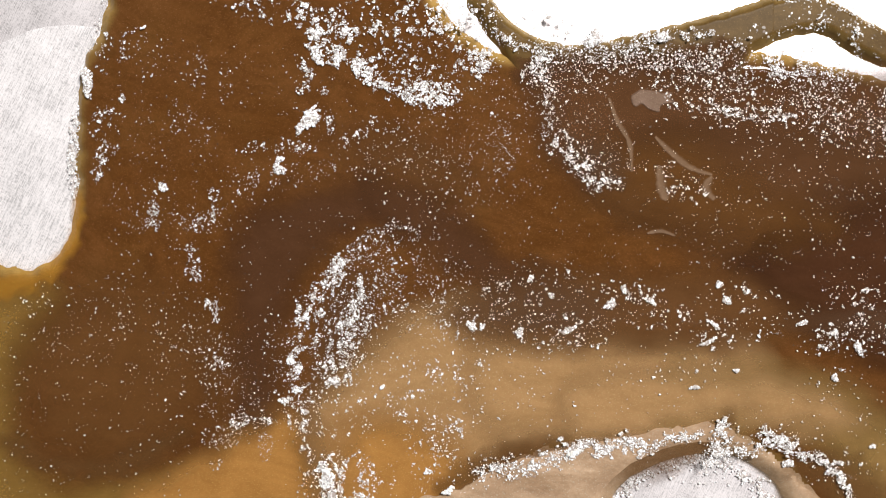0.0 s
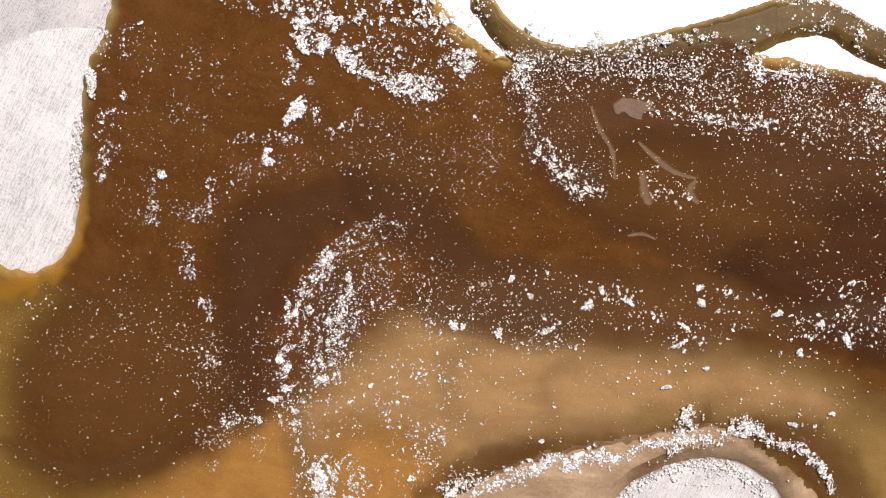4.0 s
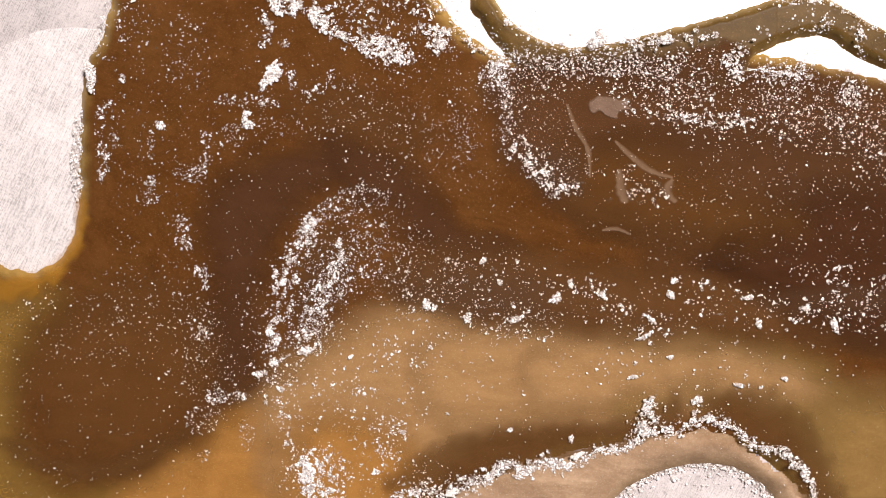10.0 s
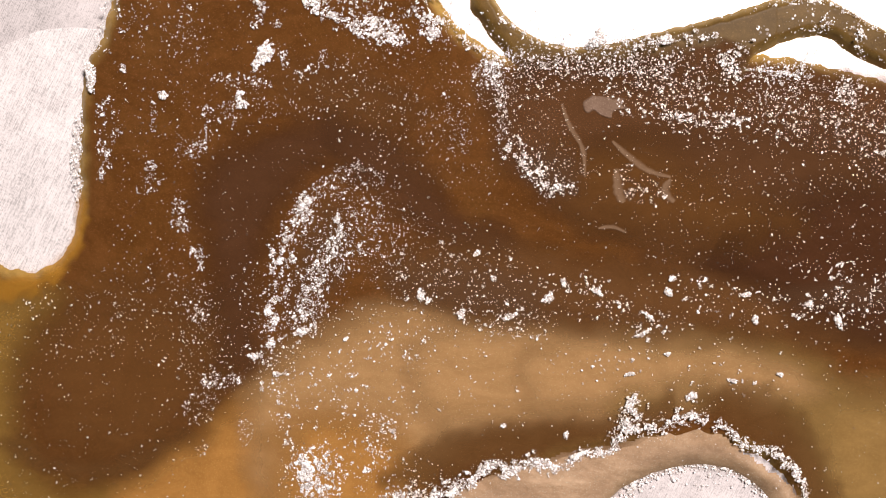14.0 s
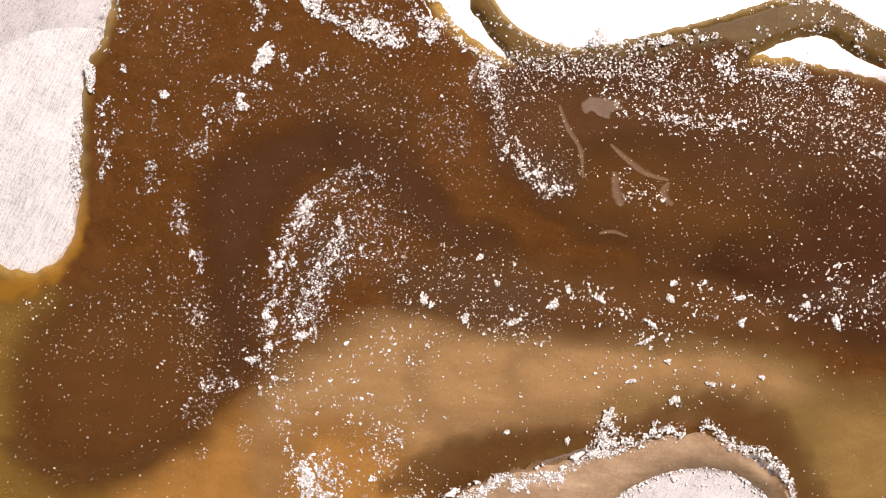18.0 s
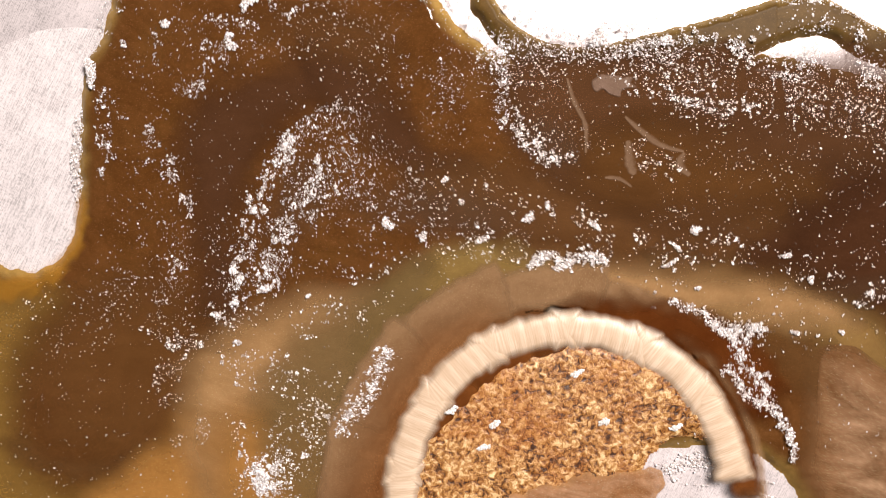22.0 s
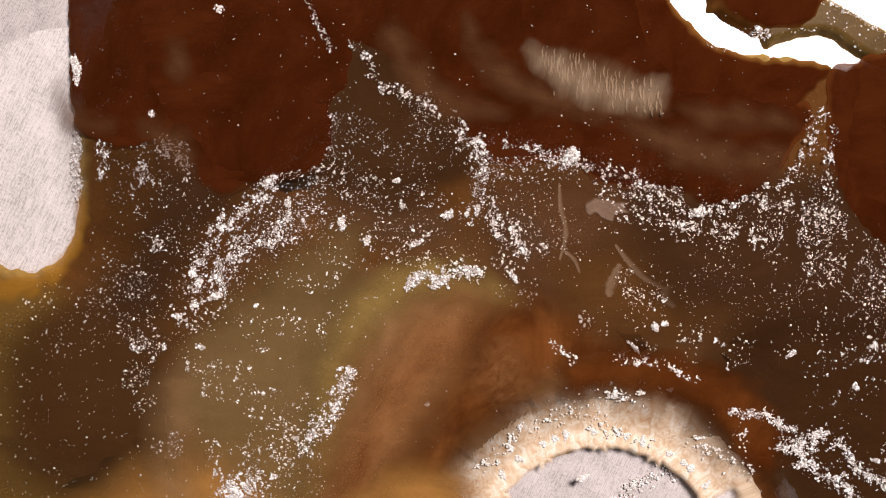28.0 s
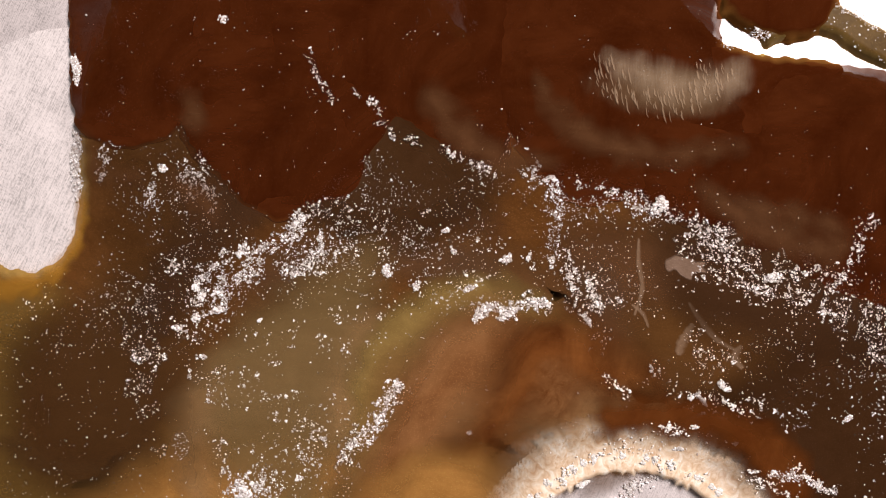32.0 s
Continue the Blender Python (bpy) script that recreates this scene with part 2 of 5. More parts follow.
M_CRUST = rust_crumb_material()
M_CREAM = cream_material("cream_foam", LEVEL + 0.0006, 0.00065, ((0.54, 0.38, 0.25), (0.63, 0.465, 0.33), (0.76, 0.60, 0.46)), (3.4, 0.2, 1))
M_INNER = cream_material("wet_cream_foam", LEVEL + 0.00006, 0.00022, ((0.56, 0.34, 0.19), (0.78, 0.60, 0.44), (0.95, 0.90, 0.83)), (1.0, 0.8, 1))
M_BLACK = plain("glossy_black_rubber", (0.003, 0.003, 0.003), 0.5)
M_BLACK.node_tree.nodes["Principled BSDF"].inputs["Specular IOR Level"].default_value = 0.15
# blue plastic; the strong pale blotches paint the dropper's highlights
M_GLASS = plain("blue_plastic_painted_highlights", (0.36, 0.42, 0.62), 0.16, 160, 0.95)
M_TIP = plain("pale_wet_plastic", (0.85, 0.74, 0.68), 0.25, 200, 0.1)
M_TABLE = plain("dark_table", (0.12, 0.10, 0.09), 0.6, 30)


# ---- building ----
def mesh_object(name, verts, faces, material, origin, parent=None, smooth=True):
    me = bpy.data.meshes.new(name)
    if isinstance(faces, np.ndarray):
        n, k = faces.shape
        me.vertices.add(len(verts))
        me.vertices.foreach_set("co", np.asarray(verts, np.float32).ravel())
        me.loops.add(n * k)
        me.loops.foreach_set("vertex_index", faces.astype(np.int32).ravel())
        me.polygons.add(n)
        me.polygons.foreach_set("loop_start", np.arange(0, n * k, k, dtype=np.int32))
        me.update(calc_edges=True)
    else:
        me.from_pydata([tuple(v) for v in verts], [], [tuple(f) for f in faces])
    me.materials.append(material)
    me.polygons.foreach_set("use_smooth", [smooth] * len(me.polygons))
    me.update()
    ob = new(name, me)
    ob.location = origin
    ob.parent = parent
    return ob


def rounded(points, n=6, closed=True):
    """A Catmull-Rom curve through the points."""
    p = np.array(points, float)
    k = len(p)
    out = []
    for i in range(k if closed else k - 1):
        a, b, c, d = (p[(i + j) % k] if closed else p[min(max(i + j, 0), k - 1)] for j in (-1, 0, 1, 2))
        for t in np.arange(n) / n:
            out.append(0.5 * (2 * b + (c - a) * t + (2 * a - 5 * b + 4 * c - d) * t * t + (3 * b - a - 3 * c + d) * t ** 3))
    if not closed:
        out.append(p[-1])
    return np.array(out)


def inside_depth(x, y, poly):
    """Distance to the outline: positive inside, negative outside."""
    best, odd = np.full(x.shape, 1e12), np.zeros(x.shape, bool)
    for (ax, ay), (bx, by) in zip(poly, np.roll(poly, -1, 0)):
        dx, dy = bx - ax, by - ay
        t = np.clip(((x - ax) * dx + (y - ay) * dy) / (dx * dx + dy * dy + 1e-9), 0, 1)
        best = np.minimum(best, (x - ax - t * dx) ** 2 + (y - ay - t * dy) ** 2)
        if ay != by:
            odd ^= ((ay > y) != (by > y)) & (x < dx * (y - ay) / dy + ax)
    return np.where(odd, 1, -1) * np.sqrt(best)


def wobble(x, y, size, seed):
    """Smooth uneven numbers from -1 to 1."""
    r = np.random.RandomState(seed)
    out = np.zeros_like(x)
    for i in range(7):
        a, f, p = r.uniform(0, 6.3), r.uniform(0.6, 2.2) / size, r.uniform(0, 6.3)
        out += np.sin((x * math.cos(a) + y * math.sin(a)) * f * 6.3 + p + 1.5 * np.sin((y * math.cos(a) - x * math.sin(a)) * f * 4 + p * 2))
    return out / 4.5


def sheet(name, outline, material, low, high, edge, holes=(), step=4, ripple=0.0, rough_edge=3.0, seed=1, relief=None, parent=None, hole_edge=None, swell=2.2, grow=0.0, hole_low=None):
    """A body of liquid on the plan: a rounded rim rises from low to high over the width edge."""
    poly = rounded(outline)
    (x0, y0), (x1, y1) = poly.min(0) - 2 * step - grow, poly.max(0) + 2 * step + grow
    gx, gy = np.meshgrid(np.arange(x0, x1 + step, step), np.arange(y0, y1 + step, step))
    d = (inside_depth(gx, gy, poly) + grow + rough_edge * wobble(gx, gy, max(60, edge * 1.6), seed)) / edge
    sag = np.ones_like(d)
    for h in holes:
        sag = np.minimum(sag, np.clip(-inside_depth(gx, gy, rounded(h)) / (hole_edge or edge), 0, 1))
        d = np.minimum(d, (-inside_depth(gx, gy, rounded(h)) + rough_edge * wobble(gx, gy, 60, seed + 5)) / (hole_edge or edge))
    keep = d * edge > -1.6 * step
    u = np.clip(d, 0, 1)
    z = low + (high - low) * (1 - (1 - u) ** swell)
    if hole_low is not None:
        z = z - (low - hole_low) * (1 - sag) ** swell
    z = np.where(d < 0, (low if hole_low is None else z) + d * edge * U * 0.4, z)
    z = z + ripple * wobble(gx, gy, 170, seed + 9) * u
    if relief is not None:
        z = z + relief(gx, gy) * u
    idx = -np.ones(gx.shape, int)
    idx[keep] = np.arange(keep.sum())
    q = np.stack([idx[1:, :-1], idx[1:, 1:], idx[:-1, 1:], idx[:-1, :-1]], -1).reshape(-1, 4)
    q = q[(q >= 0).all(1)]
    cx, cy = poly.mean(0)
    v = np.stack([(gx - cx) * U, (cy - gy) * U, z], -1)[keep]
    return mesh_object(name, v, q, material, at(cx, cy), parent)


def cloud(name, x, y, rx, ry, turn, material, z, label):
    """A soft patch of sediment, also of painted reflection haze: a thin lens lying in the top of the liquid."""
    rings, seg = 5, 28
    v, f = [(0, 0, THICK)], []
    for r in range(1, rings + 1):
        k = r / rings
        for s in range(seg):
            a = 6.28319 * s / seg
            v.append((k * rx * U * math.cos(a), k * ry * U * math.sin(a), THICK * (1 - k * k)))
    for s in range(seg):
        f.append((0, 1 + s, 1 + (s + 1) % seg))
        for r in range(rings - 1):
            a, b = 1 + r * seg + s, 1 + r * seg + (s + 1) % seg
            f.append((a, a + seg, b + seg, b))
    ob = mesh_object(name, v, f, material, at(x, y, z))
    ob.rotation_euler[2] = radians(turn)
    return tagged(ob, label, "sediment", "drifting sediment", "stuff")


# ---- the tray ----
table = mesh_object("table", [(-1, -1, 0), (1, -1, 0), (1, 1, 0), (-1, 1, 0)], [(0, 1, 2, 3)], M_TABLE, (0, 0, -0.004))
tagged(table, "dark table top under the tray", "table", kind="structure")


def build_tray():
    bm = bmesh.new()
    w, h = 0.17, 0.13
    rings = []
    for grow, z in ((0, 0), (0.004, 0.0008), (0.009, 0.006), (0.011, 0.0095), (0.014, 0.010), (0.0145, 0.0092), (0.0115, 0.0085), (0.010, 0.005), (0.004, -0.0030), (0, -0.0036)):
        ring = []
        for cx, cy, a0 in ((w, h, 0), (-w, h, 90), (-w, -h, 180), (w, -h, 270)):
            for k in range(7):
                a = radians(a0 + k * 15)
                ring.append(bm.verts.new((cx - math.copysign(0.03, cx) + (0.03 + grow) * math.cos(a), cy - math.copysign(0.03, cy) + (0.03 + grow) * math.sin(a), z)))
        rings.append(ring)
    for a, b in zip(rings, rings[1:]):
        for i in range(len(a)):
            bm.faces.new((a[i], a[(i + 1) % len(a)], b[(i + 1) % len(a)], b[i]))
    bm.faces.new(rings[0])
    bm.faces.new(rings[-1][::-1])
    bmesh.ops.recalc_face_normals(bm, faces=bm.faces)
    me = bpy.data.meshes.new("metal_tray")
    bm.to_mesh(me)
    bm.free()
    me.materials.append(M_METAL)
    return tagged(new("metal_tray", me), "shallow scuffed aluminium tray holding brown liquid", "tray", kind="structure")


tray = build_tray()
boss = sheet("stamped_panel", [(-160, 130), (-40, 92), (10, 71), (60, 51), (105, 45), (160, 47), (230, 60), (230, 300), (230, 560), (-160, 600)], M_BOSS, 0.00001, 0.00009, 7, rough_edge=0.6, step=3)
tagged(boss, "slightly raised bright worn panel of the aluminium tray", "tray panel", kind="structure")

# ---- the liquid and its dry islands ----
ISLAND_LEFT = [(-250, -250), (190, -250), (190, -40), (187, 20), (168, 75), (148, 110), (137, 180), (134, 260), (134, 340), (127, 400), (112, 440), (86, 468), (50, 482), (15, 477), (-60, 450), (-250, 420)]
SHORE_FAR = [(765, -150), (770, -30), (787, 15), (817, 50), (852, 75), (893, 97), (960, 103), (1060, 101), (1160, 97), (1250, 98), (1330, 94), (1390, 99), (1450, 110), (1540, 132), (1620, 150), (1900, 160), (1900, -150)]
ISLAND_NEAR = [(820, 905), (868, 872), (926, 838), (1008, 804), (1100, 792), (1180, 796), (1265, 792), (1335, 805), (1395, 845), (1425, 910), (1380, 1010), (1100, 1060), (900, 1000)]
BODY = [(-200, -210), (400, -230), (1000, -215), (1500, -225), (1760, -190), (1770, 300), (1785, 700), (1740, 1090), (1200, 1100), (600, 1090), (0, 1100), (-190, 1060), (-205, 600), (-190, 200)]
body = sheet("liquid", BODY, M_LIQUID, 0.0, LEVEL, 26, [ISLAND_LEFT, SHORE_FAR, ISLAND_NEAR], 5, 0.00002, 3.5, 3, hole_edge=32)
tagged(body, "murky brown liquid lying thinly in the tray around dry islands", "liquid", kind="structure")

FILM_FAR = [(832, -150), (834, 0), (850, 32), (872, 64), (898, 96), (925, 150), (1000, 168), (1200, 168), (1320, 158), (1336, 104), (1352, 88), (1385, 72), (1392, 40), (1386, -4), (1350, 4), (1330, 10), (1280, 25), (1200, 46), (1140, 60), (1080, 74), (1010, 80), (950, 64), (910, 38), (884, 8), (872, -30), (868, -150)]
FILM_CORNER = [(1345, 12), (1348, 60), (1362, 84), (1380, 75), (1436, 60), (1476, 64), (1505, 84), (1545, 106), (1640, 140), (1720, 160), (1720, 120), (1640, 84), (1572, 50), (1540, 32), (1500, 8), (1465, -8), (1430, -12), (1395, -6)]
film_far = sheet("liquid_film", FILM_FAR, M_FILM, 0.0, LEVEL + 0.00001, 16, step=3, rough_edge=2, seed=8)
tagged(film_far, "thin olive film of liquid bordering the bright dry metal", "liquid", "films and pools")
film_corner = sheet("liquid_film", FILM_CORNER, M_FILM, 0.0, LEVEL + 0.000004, 16, step=3, rough_edge=2, seed=9)
tagged(film_corner, "dark olive film dusted with white powder between dry metal", "liquid", "films and pools")

# ---- how the liquid drifts: plan places of floating marks at these seconds ----
SECONDS = (0, 1.5, 3.5, 6, 8, 10, 12, 14, 17, 19, 21.2, 21.5, 22, 22.5, 23, 23.5, 24, 25, 26.5, 28, 30, 32)
EDDIES = []


def eddy(xs, ys):
    EDDIES.append(np.stack([xs, ys], -1))


eddy((294, 291, 286, 285, 285, 283, 283, 288, 291, 289, 290, 286, 292, 290, 283, 280, 279, 280, 268, 268, 271, 288),
     (348, 337, 326, 288, 257, 230, 199, 175, 181, 162, 137, 121, 44, -20, 30, 260, 225, 211, 204, 211, 262, 311))
eddy((556, 545, 530, 511, 496, 484, 475, 470, 473, 467, 465, 461, 449, 440, 430, 430, 430, 430, 430, 430, 430, 430),
     (223, 216, 208, 179, 158, 139, 118, 104, 113, 101, 84, 69, 0, -60, -110, -110, -110, -110, -110, -110, -110, -110))
eddy((661, 646, 631, 608, 586, 577, 570, 562, 564, 560, 550, 548, 540, 500, 520, 520, 520, 520, 520, 520, 520, 520),
     (151, 141, 130, 100, 77, 55, 34, 21, 31, 20, 6, -10, -60, -90, -170, -170, -170, -170, -170, -170, -170, -170))
eddy((733, 718, 703, 681, 665, 649, 638, 637, 640, 634, 631, 623, 600, 560, 600, 600, 600, 600, 600, 600, 600, 600),
     (250, 245, 242, 213, 191, 170, 147, 133, 142, 130, 112, 95, 21, -50, -190, -192, -195, -200, -200, -200, -200, -200))
eddy((620, 611, 597, 582, 571, 560, 553, 550, 553, 548, 541, 531, 522, 507, 478, 575, 540, 508, 488, 497, 518, 545),
     (477, 472, 464, 438, 418, 400, 378, 363, 374, 361, 340, 320, 254, 194, 175, 350, 325, 312, 305, 318, 349, 397))
eddy((634, 625, 611, 599, 599, 597, 597, 597, 600, 600, 591, 577, 560, 534, 498, 560, 545, 515, 500, 500, 530, 560),
     (522, 516, 514, 487, 466, 450, 420, 403, 413, 398, 380, 358, 300, 253, 256, 410, 360, 365, 370, 385, 400, 440))
eddy((505, 498, 484, 472, 462, 449, 440, 438, 435, 432, 416, 390, 371, 357, 344, 343, 337, 326, 312, 303, 299, 300),
     (719, 717, 715, 694, 680, 668, 649, 636, 646, 636, 619, 605, 560, 531, 528, 620, 594, 579, 567, 560, 567, 580))
eddy((507, 498, 484, 475, 475, 467, 466, 466, 462, 462, 447, 424, 404, 387, 374, 383, 375, 360, 344, 332, 331, 337),
     (666, 663, 662, 637, 616, 611, 588, 574, 585, 573, 559, 547, 502, 472, 469, 570, 542, 525, 512, 507, 514, 531))
eddy((536, 531, 522, 511, 510, 502, 502, 502, 502, 502, 480, 447, 421, 410, 403, 401, 386, 383, 378, 378, 383, 392),
     (779, 778, 779, 769, 769, 769, 769, 769, 781, 782, 789, 799, 796, 795, 804, 850, 841, 838, 835, 830, 828, 825))
eddy((813, 801, 781, 755, 732, 706, 688, 688, 700, 700, 666, 617, 571, 557, 538, 550, 525, 516, 514, 516, 534, 565),
     (762, 766, 773, 763, 763, 763, 763, 761, 779, 775, 763, 753, 736, 730, 743, 798, 779, 778, 777, 775, 775, 775))
eddy((822, 813, 795, 779, 766, 750, 740, 740, 744, 740, 730, 714, 684, 640, 608, 740, 705, 645, 630, 645, 670, 720),
     (503, 498, 498, 475, 456, 442, 423, 409, 418, 407, 379, 346, 279, 216, 217, 295, 270, 245, 232, 235, 270, 350))
eddy((931, 919, 893, 870, 854, 832, 821, 821, 828, 828, 814, 790, 752, 691, 652, 727, 701, 660, 640, 652, 683, 740),
     (572, 570, 570, 551, 542, 542, 538, 536, 547, 539, 507, 459, 398, 360, 363, 440, 420, 420, 405, 405, 440, 485))
eddy((1087, 1073, 1047, 1024, 1009, 983, 969, 969, 980, 977, 979, 974, 931, 838, 787, 871, 839, 779, 766, 786, 832, 887),
     (528, 527, 527, 516, 514, 514, 514, 514, 528, 522, 486, 432, 369, 320, 317, 371, 369, 381, 363, 351, 380, 429))
eddy((1164, 1148, 1130, 1112, 1098, 1083, 1073, 1073, 1072, 1069, 1077, 1084, 1090, 1054, 1037, 1101, 1124, 1080, 1067, 1084, 1147, 1224),
     (183, 187, 194, 191, 188, 191, 190, 190, 194, 188, 184, 164, 150, 146, 176, 211, 297, 343, 361, 375, 415, 479))
eddy((1243, 1230, 1213, 1193, 1181, 1168, 1165, 1165, 1162, 1162, 1168, 1178, 1190, 1152, 1133, 1200, 1231, 1185, 1150, 1165, 1220, 1290),
     (306, 309, 309, 308, 308, 308, 308, 308, 314, 314, 304, 283, 263, 260, 291, 323, 404, 450, 480, 505, 545, 610))
eddy((1291, 1279, 1265, 1251, 1240, 1230, 1225, 1228, 1230, 1228, 1244, 1251, 1282, 1257, 1254, 1312, 1363, 1317, 1268, 1240, 1272, 1341),
     (444, 446, 449, 442, 438, 438, 435, 435, 441, 436, 434, 421, 375, 338, 340, 375, 409, 464, 505, 545, 611, 684))
eddy((1044, 1030, 1012, 994, 980, 965, 956, 956, 954, 951, 956, 955, 950, 900, 870, 940, 960, 915, 895, 905, 960, 1040),
     (277, 282, 289, 286, 283, 285, 283, 285, 289, 285, 295, 262, 235, 215, 245, 285, 355, 400, 400, 395, 430, 490))
eddy((1461, 1444, 1424, 1404, 1392, 1383, 1381, 1381, 1377, 1375, 1382, 1392, 1410, 1387, 1387, 1436, 1470, 1440, 1430, 1440, 1480, 1550),
     (163, 162, 162, 159, 159, 159, 159, 159, 162, 162, 160, 148, 130, 124, 129, 144, 230, 260, 330, 405, 480, 570))
eddy((1537, 1522, 1504, 1482, 1468, 1455, 1446, 1446, 1442, 1439, 1453, 1465, 1494, 1479, 1473, 1511, 1560, 1530, 1530, 1540, 1570, 1640),
     (185, 184, 184, 176, 173, 173, 172, 170, 173, 170, 170, 164, 144, 129, 127, 146, 250, 300, 390, 465, 560, 640))
eddy((1221, 1206, 1187, 1168, 1155, 1140, 1130, 1130, 1127, 1119, 1122, 1130, 1140, 1105, 1090, 1150, 1165, 1130, 1115, 1130, 1190, 1265),
     (122, 127, 132, 130, 128, 130, 129, 129, 135, 130, 139, 110, 95, 100, 150, 180, 265, 305, 325, 335, 385, 450))
eddy((1528, 1519, 1505, 1494, 1488, 1481, 1481, 1488, 1484, 1485, 1518, 1545, 1600, 1590, 1580, 1600, 1640, 1620, 1610, 1600, 1640, 1700),
     (624, 619, 609, 597, 586, 580, 574, 573, 576, 573, 579, 579, 560, 480, 460, 520, 600, 620, 630, 640, 700, 750))
eddy((1161, 1147, 1122, 1104, 1090, 1072, 1063, 1064, 1069, 1067, 1085, 1085, 1060, 1003, 942, 1017, 1043, 978, 930, 910, 960, 1045),
     (535, 533, 533, 524, 524, 521, 514, 514, 528, 524, 502, 470, 400, 374, 384, 422, 469, 515, 508, 495, 520, 570))
eddy((1271, 1250, 1219, 1190, 1171, 1150, 1138, 1147, 1155, 1150, 1160, 1170, 1200, 1130, 1080, 1150, 1200, 1190, 1150, 1130, 1190, 1250),
     (583, 583, 585, 577, 571, 570, 565, 565, 580, 578, 575, 520, 440, 420, 430, 470, 540, 580, 600, 625, 660, 720))
eddy((1499, 1467, 1421, 1375, 1344, 1314, 1303, 1303, 1271, 1262, 1297, 1320, 1415, 1413, 1427, 1484, 1545, 1540, 1550, 1560, 1600, 1640),
     (809, 779, 743, 714, 686, 666, 658, 658, 665, 662, 654, 643, 573, 499, 476, 514, 639, 700, 750, 800, 850, 900))
eddy((378, 371, 363, 355, 355, 354, 349, 346, 346, 344, 338, 329, 328, 326, 317, 311, 329, 323, 316, 323, 342, 371),
     (558, 553, 553, 530, 510, 495, 475, 461, 470, 459, 440, 423, 366, 320, 309, 395, 343, 318, 300, 294, 318, 348))
eddy((642, 632, 619, 605, 594, 580, 573, 571, 573, 570, 559, 540, 505, 465, 430, 470, 440, 425, 410, 405, 400, 405),
     (655, 649, 649, 625, 606, 593, 574, 559, 571, 560, 544, 530, 480, 440, 460, 530, 510, 500, 495, 495, 505, 520))
PULL_X = (81, 66, 47, 28, 15, 0, -10, -10, -13, -21, -18, -10, 0, -35)
PULL_Y = (-8, -3, 2, 0, -2, 0, -1, -1, 5, 0, 9, -14, -22, -24)
for x, y, xs, ys in ((940, 112, (890, 1000, 935, 880, 870, 905, 960, 1040), (86, 126, 240, 296, 251, 256, 286, 321)), (1060, 112, (1034, 1098, 1072, 1011, 990, 1014, 1089, 1171), (84, 108, 198, 256, 260, 264, 293, 350)),
                     (1180, 116, (1140, 1190, 1190, 1140, 1115, 1130, 1190, 1270), (95, 125, 230, 280, 288, 298, 342, 402))):
    eddy(tuple(x + d for d in PULL_X) + xs, tuple(y + d for d in PULL_Y) + ys)
eddy(tuple(1270 + d for d in PULL_X) + (1216, 1275, 1344, 1300, 1270, 1275, 1335, 1405), tuple(212 + d for d in PULL_Y) + (170, 195, 295, 355, 385, 405, 455, 520))
for still in ((60, 600), (40, 760), (120, 850), (230, 860), (150, 420), (150, 300), (150, 200)):
    eddy((still[0],) * 22, (still[1],) * 22)
LATE_SECONDS = (0, 22.6, 23, 23.5, 24, 25, 26.5, 28, 30, 32)
LATE = []


def late_eddy(xs, ys):
    LATE.append(np.stack([xs, ys], -1))


late_eddy((930, 930, 880, 930, 805, 700, 580, 560, 540, 560), (-300, -300, -140, 0, 50, 30, 20, 40, 90, 135))
late_eddy((950, 950, 900, 936, 827, 735, 680, 655, 650, 665), (-220, -220, -60, 60, 149, 150, 130, 118, 150, 197))
late_eddy((1000, 1000, 930, 986, 891, 820, 770, 740, 760, 830), (-160, -160, 60, 116, 222, 268, 220, 185, 225, 300))
late_eddy((930, 930, 890, 1000, 935, 880, 870, 905, 960, 1040), (100, 98, 100, 140, 255, 310, 265, 270, 300, 335))
late_eddy((1060, 1062, 1034, 1098, 1072, 1011, 990, 1014, 1089, 1171), (76, 70, 95, 118, 211, 270, 275, 279, 308, 366))
late_eddy((1180, 1180, 1181, 1239, 1309, 1265, 1235, 1240, 1300, 1370), (70, 72, 129, 153, 265, 325, 355, 375, 425, 490))
late_eddy((1440, 1440, 1440, 1440, 1430, 1400, 1400, 1440, 1455, 1520), (98, 98, 100, 110, 140, 170, 240, 250, 340, 440))
late_eddy((1520, 1520, 1520, 1530, 1540, 1505, 1470, 1460, 1540, 1620), (95, 95, 95, 110, 150, 200, 290, 320, 420, 500))


def drift(x, y, late=False):
    """The plan path of a point that lies at x, y at 10 s (late: at 25 s)."""
    marks, k = (np.array(LATE, float), 5) if late else (np.array(EDDIES, float), 5)
    w = 1 / ((marks[:, k, 0] - x) ** 2 + (marks[:, k, 1] - y) ** 2 + 55.0 ** 2) ** 2
    w = w / w.sum()
    step = marks - marks[:, k:k + 1]
    return (w[:, None, None] * step).sum(0) + (x, y)


MOVES = []            # things and their keyed rows, walked at the end of the file


def adrift(ob, x, y, late=False, z=None, park=0):
    """Let ob, which lies at x, y in the plan at 10 s (or 25 s), drift and turn with the liquid;
    park: how far outside it waits before the pools come."""
    path = drift(x, y, late)
    path[:2, 1] -= park
    ex, ey = (drift(x + 80, y, late) - drift(x - 80, y, late)) / 160, (drift(x, y + 80, late) - drift(x, y - 80, late)) / 160
    turn = -np.unwrap(np.arctan2(ex[:, 1] - ey[:, 0], ex[:, 0] + ey[:, 1]))
    turn = np.clip(turn - turn[5], -0.8, 0.8)
    r = ob.rotation_euler.to_matrix().to_4x4()
    h = ob.location.z if z is None else z
